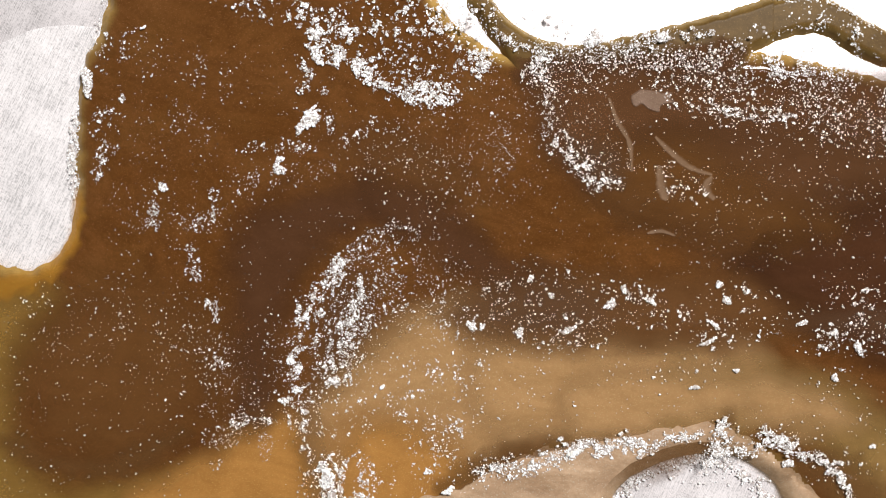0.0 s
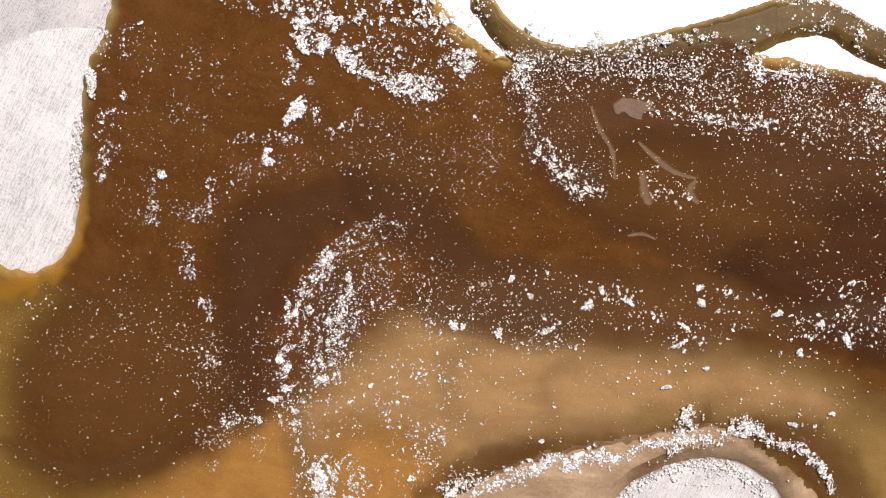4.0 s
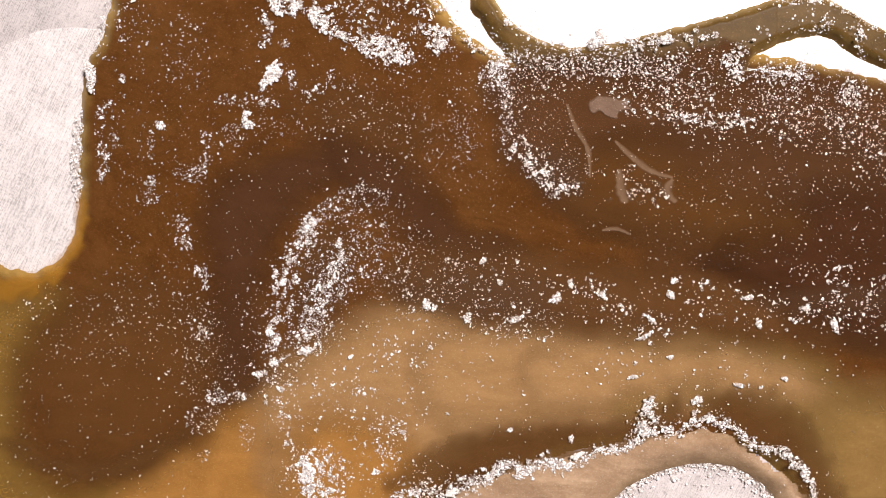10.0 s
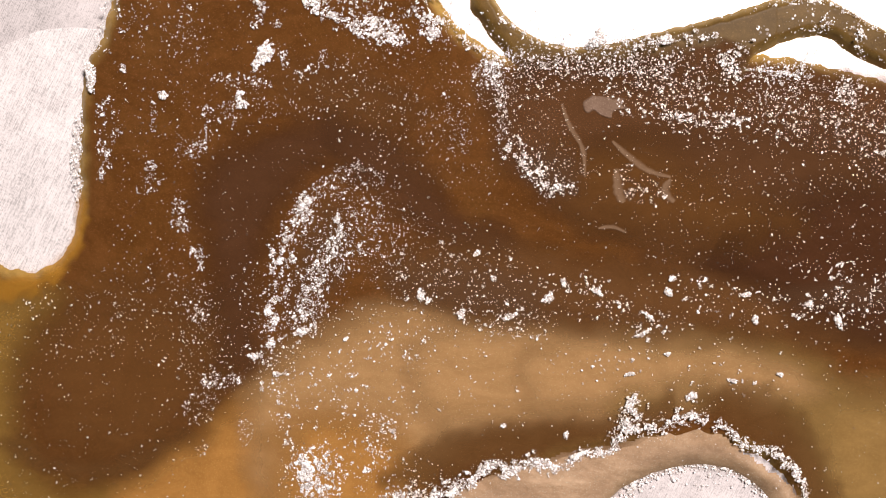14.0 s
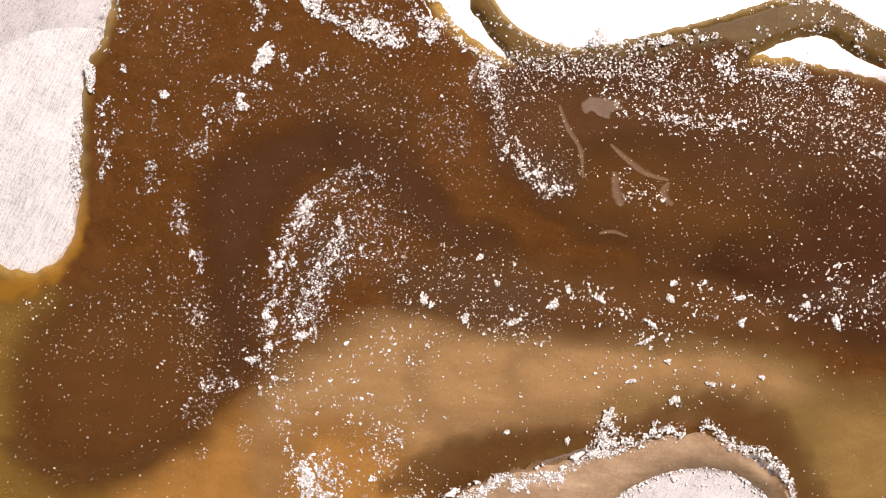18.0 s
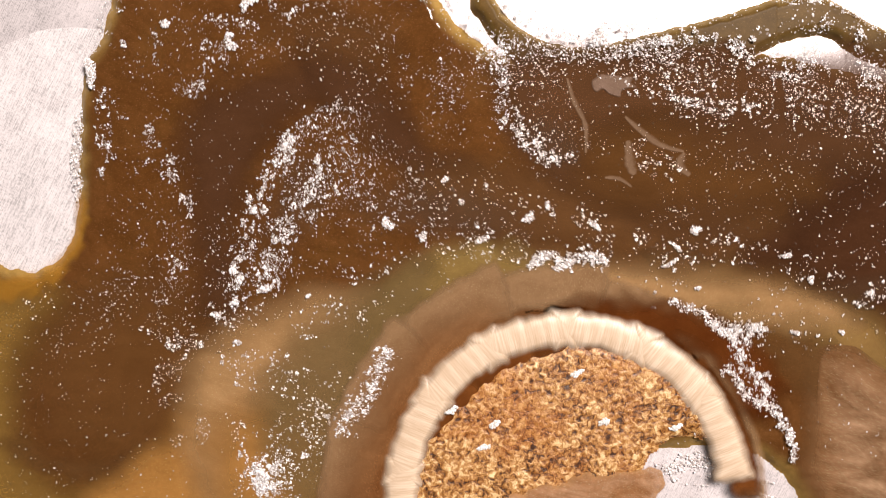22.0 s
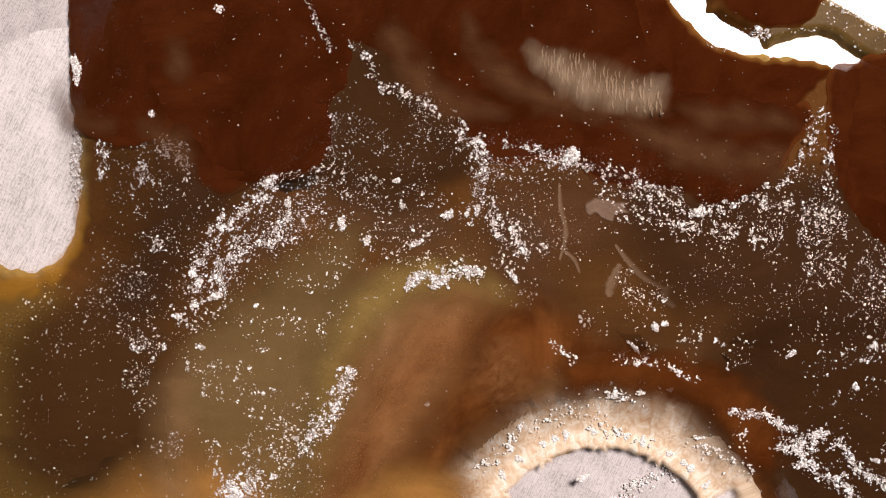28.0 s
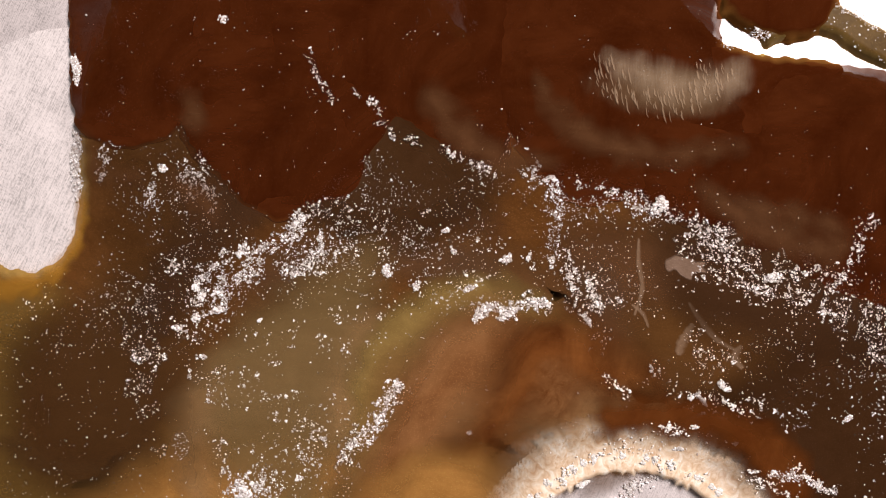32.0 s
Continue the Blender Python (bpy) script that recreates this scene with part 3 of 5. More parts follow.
    MOVES.append((ob, [(t, Matrix.Translation(at(px, py, h)) @ Matrix.Rotation(a, 4, "Z") @ r) for t, (px, py), a in zip(LATE_SECONDS if late else SECONDS, path, turn)]))


def carried(ob, rows, sink={}):
    """Rows of seconds, plan offset x, y from where ob was built, and degrees of turn; sink: metres down by then."""
    home, r = ob.location.copy(), ob.rotation_euler.to_matrix().to_4x4()
    MOVES.append((ob, [(t, Matrix.Translation(home + Vector((dx * U, -dy * U, -sink.get(t, 0.0)))) @ Matrix.Rotation(radians(a), 4, "Z") @ r) for t, dx, dy, a in rows]))


carried(film_far, [(0, 0, 0, 0), (22.8, 0, 0, 0), (23.1, -30, -90, 0), (23.4, -60, -190, 0), (32, -60, -190, 0)])

# ---- sediment adrift ----
Z = LEVEL + 0.00002
LAYER = [Z]


def drifting(outline, material, label, feather=60, late=False, rows=None, still=False, seed=1, parent=None):
    """A soft-edged layer of sediment just under the surface."""
    ob = sheet("sediment_layer", outline, material, 0.0, THICK, feather * 1.9, step=6, rough_edge=10, seed=seed, swell=1.15, grow=feather * 0.75)
    ob.location.z = LAYER[0]
    LAYER[0] += 0.00001
    tagged(ob, label, "sediment", "drifting sediment", "stuff")
    c = rounded(outline).mean(0)
    if rows:
        carried(ob, rows)
    elif not still:
        adrift(ob, c[0], c[1], late, park=700 if late else 0)
    return ob


GONE = [(0, 0, 0, 0), (22.8, 0, 0, 0), (23.1, -30, -90, 0), (23.4, -60, -190, 0), (32, -60, -190, 0)]
LEFT, PALE, DEEP = "settled sediment in the still brown liquid", "pale ochre sediment drifting in the brown liquid", "dark sediment drifting in the brown liquid"
drifting([(925, 118), (1000, 108), (1120, 100), (1230, 84), (1300, 76), (1325, 118), (1250, 150), (950, 160)], K_SLATE, DEEP, 20, rows=GONE, seed=29)
drifting([(-150, 500), (30, 505), (110, 530), (70, 610), (25, 720), (50, 830), (150, 870), (320, 850), (430, 900), (300, 1040), (-150, 1040)], murk("margin_sediment", (0.27, 0.150, 0.036), (0.21, 0.112, 0.026), 42, 0.72), LEFT, 60, still=True, seed=2)
drifting([(40, 640), (110, 540), (250, 500), (380, 560), (400, 680), (330, 770), (200, 815), (80, 790)], murk("maroon_sediment", (0.115, 0.046, 0.0135), (0.14, 0.06, 0.018), 40, 0.7), LEFT, 80, still=True, seed=3)
drifting([(-60, 502), (20, 494), (80, 478), (112, 448), (128, 405), (136, 350), (150, 350), (148, 410), (128, 470), (80, 512), (20, 530), (-60, 545)], murk("amber_margin", (0.50, 0.215, 0.022), (0.38, 0.17, 0.026), 90, 0.5), "amber thin margin of liquid along the dry island", 14, still=True, seed=30)
drifting([(20, 775), (90, 812), (200, 815), (310, 770), (330, 780), (230, 838), (110, 838), (20, 805)], K_UMBER, LEFT, 26, still=True, seed=4)
drifting([(300, 830), (400, 745), (470, 710), (520, 780), (545, 900), (500, 1040), (250, 1040), (200, 900)], K_ORANGE, "orange-tan sediment settled in the brown liquid", 45, seed=5)
drifting([(455, 730), (500, 650), (590, 590), (700, 545), (810, 560), (870, 640), (850, 740), (770, 820), (650, 880), (540, 960), (480, 880)], K_OCHRE, PALE, 52, seed=6)
drifting([(520, 760), (620, 740), (730, 790), (760, 900), (700, 1000), (540, 1000)], K_ORANGE, PALE, 60, seed=7)
drifting([(770, 585), (900, 578), (1050, 590), (1240, 605), (1270, 690), (1150, 735), (950, 750), (800, 760), (740, 680)], K_OCHRE, PALE, 50, seed=8)
AWAY = [(t, 0.4 * (px - 1290), 0.4 * (py - 680), 0) for t, (px, py) in zip(SECONDS, drift(1290, 680)) if t < 21.3] + [(21.5, 10, -40, 0), (22, 60, -130, 0), (22.5, 90, -190, 0), (23, 120, -200, 0), (24, 440, -120, 0), (25, 720, -60, 0), (32, 780, 0, 0)]
drifting([(1100, 608), (1250, 600), (1400, 625), (1500, 690), (1570, 800), (1600, 950), (1480, 920), (1420, 780), (1330, 710), (1200, 705), (1100, 725)], K_OLIVE, PALE, 50, rows=AWAY, seed=9)
drifting([(960, 615), (1250, 612), (1380, 640), (1450, 700), (1330, 705), (1200, 690), (960, 725)], K_OCHRE, PALE, 45, rows=AWAY, seed=10)
drifting([(1440, 740), (1600, 700), (1720, 800), (1720, 960), (1500, 960)], K_OLIVE, PALE, 70, rows=[(t, x, y + 60, a) if t > 21.6 else (t, x, y, a) for t, x, y, a in AWAY], seed=11)
drifting([(690, 845), (830, 775), (1000, 758), (1120, 742), (1200, 702), (1180, 760), (1120, 800), (1000, 830), (850, 850), (740, 880)], K_UMBER, DEEP, 26, seed=12)
drifting([(1240, 705), (1340, 695), (1430, 755), (1490, 890), (1440, 930), (1385, 820), (1300, 760)], K_UMBER, DEEP, 30, seed=13)
drifting([(360, 380), (400, 310), (500, 270), (610, 255), (640, 310), (560, 350), (490, 430), (455, 560), (450, 680), (400, 680), (380, 520)], K_ARCH, DEEP, 50, seed=14)
drifting([(580, 250), (680, 265), (760, 330), (820, 400), (920, 445), (900, 480), (790, 455), (700, 390), (620, 330)], K_ARCH, DEEP, 40, seed=15)
drifting([(690, 470), (850, 440), (1100, 470), (1400, 455), (1720, 470), (1720, 600), (1450, 610), (1150, 590), (850, 565), (720, 530)], K_BELT, DEEP, 50, seed=20)
drifting([(1230, 470), (1330, 400), (1400, 300), (1700, 270), (1700, 500), (1500, 490), (1350, 490)], K_DARK, DEEP, 60, seed=16)
drifting([(1300, 470), (1380, 380), (1480, 320), (1720, 300), (1720, 600), (1520, 600), (1400, 550)], K_DARK, DEEP, 60, seed=27)
drifting([(870, 150), (950, 120), (1200, 130), (1700, 150), (1700, 330), (1450, 320), (1280, 300), (1180, 380), (1050, 400), (960, 350), (895, 270)], K_SLATE, DEEP, 50, seed=17)
drifting([(1050, 280), (1250, 240), (1500, 260), (1720, 290), (1500, 330), (1330, 400), (1150, 450)], K_SLATE, DEEP, 70, seed=18)
drifting([(1010, 270), (1150, 255), (1300, 330), (1420, 390), (1330, 430), (1150, 420), (1020, 370)], K_WARM, DEEP, 60, seed=24)
for i, (x, y, rx, ry, turn, m) in enumerate((
        (640, 210, 220, 80, -20, H_UMBER), (860, 520, 240, 70, -6, H_SLATE), (570, 500, 70, 160, -18, H_SLATE), (1480, 530, 200, 40, 0, H_SLATE),
        (980, 300, 90, 60, -30, H_SLATE))):
    c = cloud("sediment_cloud", x, y, rx, ry, turn, m, LAYER[0] + i * 0.00001, "powdery streak of sediment drifting in the brown liquid")
    adrift(c, x, y)
LAYER[0] += 0.00007
drifting([(470, -160), (640, -180), (740, 40), (830, 230), (900, 350), (780, 400), (640, 360), (540, 240)], K_SHADE, DEEP, 55, late=True, seed=19)
drifting([(120, 130), (300, 60), (560, 100), (480, 300), (380, 420), (300, 560), (330, 760), (200, 880), (-60, 880), (-60, 560), (150, 500)], K_RINSE, "dark liquid rinsing over the stirred sediment", 70,
         rows=[(0, 100, -1250, 0), (22.75, 100, -1250, 0), (23.1, 60, -600, 0), (23.5, 20, -120, 0), (24, 0, 0, 0), (32, 30, 20, 0)], seed=21)
drifting([(1230, 700), (1350, 560), (1500, 530), (1740, 540), (1740, 1060), (1440, 1060), (1390, 860)], murk("dark_brown_rinse", (0.034, 0.0135, 0.0052), (0.044, 0.018, 0.007), 40, 0.96), "dark liquid rinsing over the stirred sediment", 70,
         rows=[(0, 800, 0, 0), (23.2, 800, 0, 0), (24.2, 420, 50, 0), (25, 215, 40, 0), (25.5, 150, 50, 0), (27, 20, 30, 0), (28, 0, 20, 0), (32, 40, 60, 0)], seed=22)

drifting([(560, 760), (560, 640), (610, 545), (700, 480), (800, 462), (890, 497), (950, 540), (965, 565), (900, 560), (840, 540), (750, 540), (680, 600), (640, 720), (620, 850), (540, 880)], K_ARC, "olive sediment folded into an arc round the bloom", 34,
         rows=[(0, 100, 640, 0), (21.2, 100, 640, 0), (21.5, 100, 120, 0), (22, 70, -30, 0), (22.6, 40, -15, 0), (23.2, 0, 10, 0), (24, -20, 10, 0), (25, -20, 0, 0), (28, -20, 0, 0), (30, 15, 12, 0), (32, 60, 30, 0)], seed=25)

drifting([(350, 660), (410, 560), (520, 470), (640, 420), (650, 510), (600, 640), (565, 780), (535, 900), (380, 820)], murk("thin_olive_arc_sediment", (0.19, 0.118, 0.047), (0.14, 0.086, 0.034), 40, 0.64), "olive sediment folded into an arc round the bloom", 50,
         rows=[(0, 60, 700, 0), (21.2, 60, 700, 0), (21.5, 140, 160, 0), (22, 110, 50, 0), (22.6, 60, 20, 0), (23.2, 20, 20, 0), (24, 10, 10, 0), (25, 0, 0, 0), (28, -15, -10, 0), (30, -10, 0, 0), (32, 20, 20, 0)], seed=28)
drifting([(1130, 340), (1250, 330), (1450, 300), (1740, 300), (1740, 560), (1450, 545), (1250, 530), (1150, 480)], K_STAIN, "dark liquid rinsing over the stirred sediment", 70,
         rows=[(0, 200, -1050, 0), (22.8, 200, -1050, 0), (23.5, 60, -420, 0), (24.2, 0, -60, 0), (25, 0, 0, 0), (28, 10, 20, 0), (32, 60, 60, 0)], seed=26)

# ---- the drop that opens the liquid near the viewer ----
PATCH = [(720, 1000), (700, 900), (735, 800), (800, 715), (880, 650), (980, 610), (1080, 605), (1180, 640), (1250, 700), (1300, 770), (1318, 812), (1290, 784), (1230, 768), (1175, 776), (1135, 830), (1118, 1000)]


def crumbs(x, y):
    r = np.random.RandomState(4)
    n = 0.5 * wobble(x, y, 13, 21) + 0.5 * wobble(x, y, 7, 22) + r.uniform(-0.5, 0.5, x.shape)
    return n * 0.00011


bloom = tagged(new("foam_bloom"), "cream-rimmed opening with a rusty crust where a drop fell", "foam bloom")
crust = sheet("rusty_crust", PATCH, M_CRUST, LEVEL * 1.02, LEVEL + 0.0009, 26, step=3, rough_edge=8, seed=12, relief=crumbs)
tagged(crust, "rust-orange crumbly crust").parent = bloom
carried(crust, [(0, 60, 340, 0), (21.15, 60, 340, 0), (21.3, 50, 190, 0), (21.45, 30, 110, 0), (21.8, 10, 20, 0), (22.2, 0, 0, 0), (23, 0, 10, 0), (24, 0, 28, 0), (25, 0, 48, 0), (25.5, 5, 70, 0), (26.5, 20, 200, 0), (27.4, 30, 330, 0), (32, 30, 330, 0)])
amber = sheet("rust_film", [(700, 1050), (720, 930), (800, 880), (900, 845), (1020, 815), (1130, 805), (1165, 830), (1130, 880), (1120, 1050)], M_FLOOD, LEVEL + 0.0007, LEVEL + 0.0013, 20, rough_edge=7, seed=31)
tagged(amber, "glossy rust-brown film").parent = bloom
carried(amber, [(0, 30, 300, 0), (21.2, 30, 300, 0), (21.7, 20, 40, 0), (22.4, 10, 20, 0), (23, 0, 20, 0), (24, 0, 25, 0), (25, 0, 15, 0), (25.5, 0, 20, 0), (26.6, 30, 200, 0), (32, 30, 240, 0)])

HUB = (1005, 880)
RING = ((0, -220), (21.15, -220), (21.3, -170), (21.5, -90), (21.8, -30), (22.2, 0), (23, 0), (24, 0), (25, 0), (26.5, 0), (28, 0), (30, 0), (32, 0))
FALL = dict(((0, 330), (21.15, 330), (21.3, 120), (21.5, 40), (21.8, 8), (22.2, -6), (23, 0), (24, 45), (25, 92), (26.5, 118), (28, 126), (30, 142), (32, 168)))
LAG = dict(((0, 90), (21.15, 90), (21.3, 90), (21.5, 90), (21.8, 80), (22.2, 70), (23, 55), (24, 18), (25, 0), (26.5, 0), (28, 0), (30, 10), (32, 15)))
SIDE = dict(((26.5, 30), (28, 60), (30, 90), (32, 110)))


def arc_piece(name, a0, a1, inner, outer, material, low, high, seed, relief=None, edge=18):
    """A stretch of a ring round the hub, built upright and then turned to its place."""
    am, half = radians((a0 + a1) / 2), (a1 - a0) / 2
    turn = math.degrees(am) - 90
    pts = [(outer * math.sin(radians(a)), -outer * math.cos(radians(a))) for a in np.linspace(-half, half, 7)]
    pts += [(inner * math.sin(radians(a)), -inner * math.cos(radians(a))) for a in np.linspace(half, -half, 7)]
    ob = sheet(name, pts, material, low, high, edge, step=3, rough_edge=3, seed=seed, relief=relief)
    reach = (ob.location - at(0, 0)).length / U
    ob.location = at(HUB[0] + reach * math.cos(am), HUB[1] - reach * math.sin(am))
    ob.rotation_euler[2] = radians(turn)
    ob.parent = bloom
    return ob, am


def folds(x, y):
    a = np.arctan2(-y, x)
    return 0.000009 * np.sin(a * 84 + 5 * np.sin(a * 9) + 2.5 * wobble(x, y, 45, 33)) * (0.5 + 0.5 * wobble(x, y, 70, 34)) + 0.000006 * wobble(x, y, 13, 35)


def slope(x, y):
    return 0.00024 * np.clip((350 - np.hypot(x, y)) / 118, 0, 1) ** 1.2 + folds(x, y) * 0.3 + 0.000012 * wobble(x, y, 7, 36)


for k in range(7):
    a0 = 9 + k * 27
    wide = max(0.0, min(1.0, (a0 - 5) / 125))
    ob, am = arc_piece("foam_arc", a0 - 4, a0 + 33, 266, 338, M_CREAM, LEVEL + 0.0006, LEVEL + 0.0014 + k * 0.00001, 40 + k, folds, 34)
    tagged(ob, "cream foam with fine radial folds")
    carried(ob, [(t, g * math.cos(am) + SIDE.get(t, 0), -g * math.sin(am) + FALL[t], 0) for t, g in RING], {26.5: 0.0008, 28: 0.0017, 30: 0.0018, 32: 0.0018})
    ob, am = arc_piece("inner_foam", max(a0 - 4, 30), a0 + 33, 208, 345, M_INNER, LEVEL, LEVEL + 0.00005 + k * 0.000004, 50 + k, slope, 12)
    tagged(ob, "wet cream foam slope")
    carried(ob, [(t, g * math.cos(am) + SIDE.get(t, 0), -g * math.sin(am) + FALL[t], 0) for t, g in RING])
    ob, am = arc_piece("tan_halo", a0 - 10, a0 + 39, 340, 362 + 88 * wide, K_HALO, 0.0, THICK, 90 + k, None, 26)
    ob.location.z = LEVEL + 0.00049 + k * 0.00001
    tagged(ob, "tan translucent halo")
    carried(ob, [(t, g * math.cos(am) + SIDE.get(t, 0), -g * math.sin(am) + FALL[t], 0) for t, g in RING], {26.5: 0.0003, 28: 0.0009, 30: 0.0009, 32: 0.0009})
    ob, am = arc_piece("rust_band", a0 - 10, a0 + 39, 305, 356 + 78 * wide, M_RUST, LEVEL, LEVEL + 0.0004 + k * 0.00001, 60 + k, None, 40)
    tagged(ob, "translucent rust-brown liquid band")
    dark, dm = arc_piece("dark_band", a0 - 8, a0 + 37, 296, 352 + 40 * wide, K_RUST, 0.0, THICK, 160 + k, None, 34)
    dark.location.z = LEVEL + 0.00056 + k * 0.000008
    tagged(dark, "dark red liquid gathering along the foam rim")
    carried(dark, [(t, (g - LAG[t] * wide) * math.cos(dm) + SIDE.get(t, 0), -(g - LAG[t] * wide) * math.sin(dm) + FALL[t], 0) for t, g in RING], {26.5: 0.0002, 28: 0.0009, 30: 0.0009, 32: 0.0009})
    carried(ob, [(t, g * 1.25 * math.cos(am) + SIDE.get(t, 0), -g * 1.25 * math.sin(am) + FALL[t], 0) for t, g in RING], {26.5: 0.0003, 28: 0.0009, 30: 0.0009, 32: 0.0009})

TOP = LAYER[0]
LAYER[0] = LEVEL + 0.00058
HOMING = [(0, 150, 480, 0), (21.2, 150, 480, 0), (21.45, 130, 260, 0), (21.7, 80, 120, 0), (22, 30, 40, 0), (22.5, 0, -10, 0), (23, -5, -15, 0), (24, -10, 0, 0), (25, -10, 0, 0), (26.5, 0, 0, 0), (28, 0, 0, 0), (30, 20, 15, 0), (32, 50, 25, 0)]
RUSTY = "rust-brown liquid spreading outside the foam rim"
drifting([(640, 660), (720, 560), (800, 520), (900, 535), (960, 580), (860, 650), (760, 760), (700, 900), (660, 1000), (540, 1000), (570, 840)], K_TAN, RUSTY, 70, rows=HOMING, seed=81)
drifting([(860, 560), (960, 540), (1040, 590), (1100, 640), (1040, 680), (960, 690), (860, 740), (790, 840), (750, 1000), (660, 1000), (720, 850), (800, 700)], K_RUST, RUSTY, 64, rows=[(t, x, y + (60 if 21.7 < t < 24.5 else 0), a) for t, x, y, a in HOMING], seed=82)
drifting([(1000, 610), (1060, 590), (1200, 600), (1330, 660), (1380, 760), (1330, 800), (1240, 690), (1100, 660), (1010, 660)], murk("thick_dark_rust_sediment", (0.070, 0.0165, 0.003), (0.115, 0.034, 0.0075), 24, 0.95, (0.8, 1.3, 1), -0.9, True), RUSTY, 30, rows=[(0, 0, 500, 0), (21.2, 0, 500, 0), (21.5, 0, 200, 0), (22, 0, -60, 0), (23, -20, -60, 0), (24, 0, -30, 0), (25, 0, 0, 0), (28, 0, 30, 0), (30, 30, 70, 0), (32, 60, 110, 0)], seed=83)
drifting([(560, 900), (620, 830), (720, 800), (800, 840), (780, 1000), (540, 1000)], K_ORANGE, RUSTY, 50, rows=[(0, 0, 300, 0), (24, 0, 300, 0), (26.5, 40, 60, 0), (28, 40, 30, 0), (30, 50, 10, 0), (32, 80, 0, 0)], seed=84)

drifting([(905, 620), (930, 592), (970, 598), (990, 632), (965, 678), (925, 690), (900, 660)], murk("rust_whirl", (0.27, 0.115, 0.042), (0.12, 0.036, 0.009), 120, 0.6, (1, 1, 1), 0.0, True), "tan whirl in the rust-brown liquid", 34, rows=[(0, 0, 500, 0), (24, 0, 500, 0), (25.5, -40, 260, 0), (26.5, -60, 80, 0), (28, -55, 15, 0), (30, 0, 0, 0), (32, 45, 55, 20)], seed=85)
SHELF = [(640, 1000), (720, 900), (815, 864), (895, 826), (1005, 794), (1095, 780), (1160, 764), (1270, 754), (1340, 800), (1420, 858), (1460, 930), (1440, 1050), (900, 1080)]
DRY = [(1085, 905), (1110, 865), (1160, 836), (1220, 818), (1290, 818), (1340, 840), (1380, 880), (1390, 960), (1250, 1040), (1110, 980)]
shelf = sheet("tan_film", SHELF, M_TAN, LEVEL * 1.0, LEVEL + 0.00046, 26, [DRY], 4, rough_edge=5, seed=14, hole_edge=46, hole_low=0.0002)
tagged(shelf, "tan film spread over the dry metal inside a powder ridge", "liquid", "films and pools")
carried(shelf, [(0, 8, -3, 0), (3.5, 6, 0, 0), (6, 4, 5, 0), (10, -4, 11, 0), (14, -14, 13, 0), (17, -10, 18, 0), (21.2, -14, 20, 0), (21.35, -20, 140, 0), (21.5, -30, 280, 0), (32, -30, 320, 0)])
fold_cloud = sheet("tan_film", [(1330, 560), (1420, 520), (1500, 560), (1640, 600), (1700, 800), (1640, 1000), (1400, 980), (1330, 820)], M_FOLD, LEVEL, LEVEL + 0.0003, 140, rough_edge=8, seed=15)
tagged(fold_cloud, "tan cloudy liquid folding in beside the foam rim", "liquid", "films and pools")
carried(fold_cloud, [(0, 420, 150, 0), (21.4, 420, 150, 0), (21.8, 180, 100, 0), (22.2, 40, 40, 0), (22.5, 0, 10, 0), (23, 10, -10, 0), (24, -70, 40, 0), (25, -110, 80, 0), (26.5, 20, 300, 0), (28, 90, 420, 0), (32, 90, 440, 0)])

# ---- red-brown pools that the dropper adds at the far side ----
POOL_Z = LEVEL + 0.00052


def pool(outline, rows, seed, label, edge=36, up=0.0, low=LEVEL * 0.99, grow=9, material=M_POOL):
    ob = sheet("liquid_pool", outline, material, low, POOL_Z + up, edge, step=4, rough_edge=4, seed=seed, grow=grow)
    tagged(ob, label, "liquid", "films and pools")
    carried(ob, rows)
    return ob


pool([(118, -420), (120, -60), (122, 80), (125, 180), (140, 232), (190, 262), (260, 262), (330, 215), (390, 60), (420, -420)],
     [(0, 0, -360, 0), (22.7, 0, -360, 0), (23, 25, -220, 0), (23.25, 20, -20, 0), (23.5, 0, 0, 0), (32, 0, 0, 0)], 71, "red-brown pool lapping at the dry metal island", 30, low=0.0, grow=14)
pool([(235, -420), (238, 60), (262, 180), (330, 270), (360, 330), (395, 352), (432, 338), (500, 282), (560, 240), (600, 180), (630, 100), (650, -420)],
     [(0, 0, -440, 0), (22.7, 0, -440, 0), (23, -30, -300, 0), (23.3, 10, 50, 0), (23.5, 50, 60, 0), (24, 20, 30, 0), (25, 0, 0, 0), (26.5, -8, -12, 0), (28, -5, -8, 0), (30, 40, 5, 0), (32, 95, 36, 0)], 72, "red-brown pool freshly dropped onto the brown liquid", up=0.00002)
pool([(290, 150), (300, 230), (360, 292), (405, 338), (470, 344), (560, 330), (598, 306), (614, 250), (600, 190), (560, 150), (450, 120)],
     [(0, -160, -640, 0), (22.7, -160, -640, 0), (23, -100, -360, 0), (23.5, -60, -70, 0), (25, -60, -70, 0), (26.5, -45, -50, 0), (28, -22, -20, 0), (30, 0, 0, 0), (32, 36, 28, 0)], 80, "red-brown pool freshly dropped onto the brown liquid", up=0.000025)
pool([(665, -420), (690, 0), (735, 150), (820, 258), (870, 298), (1000, 280), (1100, 290), (1160, 296), (1180, 150), (1120, 20), (1100, -420)],
     [(0, 60, -440, 0), (22.65, 60, -440, 0), (22.85, 40, -280, 0), (23, 30, -185, 0), (23.5, 95, -145, 0), (24, 60, -55, 0), (25, 0, 0, 0), (26.5, -10, -15, 0), (28, 20, -10, 0), (30, 80, 20, 0), (32, 150, 60, 0)], 73, "red-brown pool freshly dropped onto the brown liquid", up=0.00003)
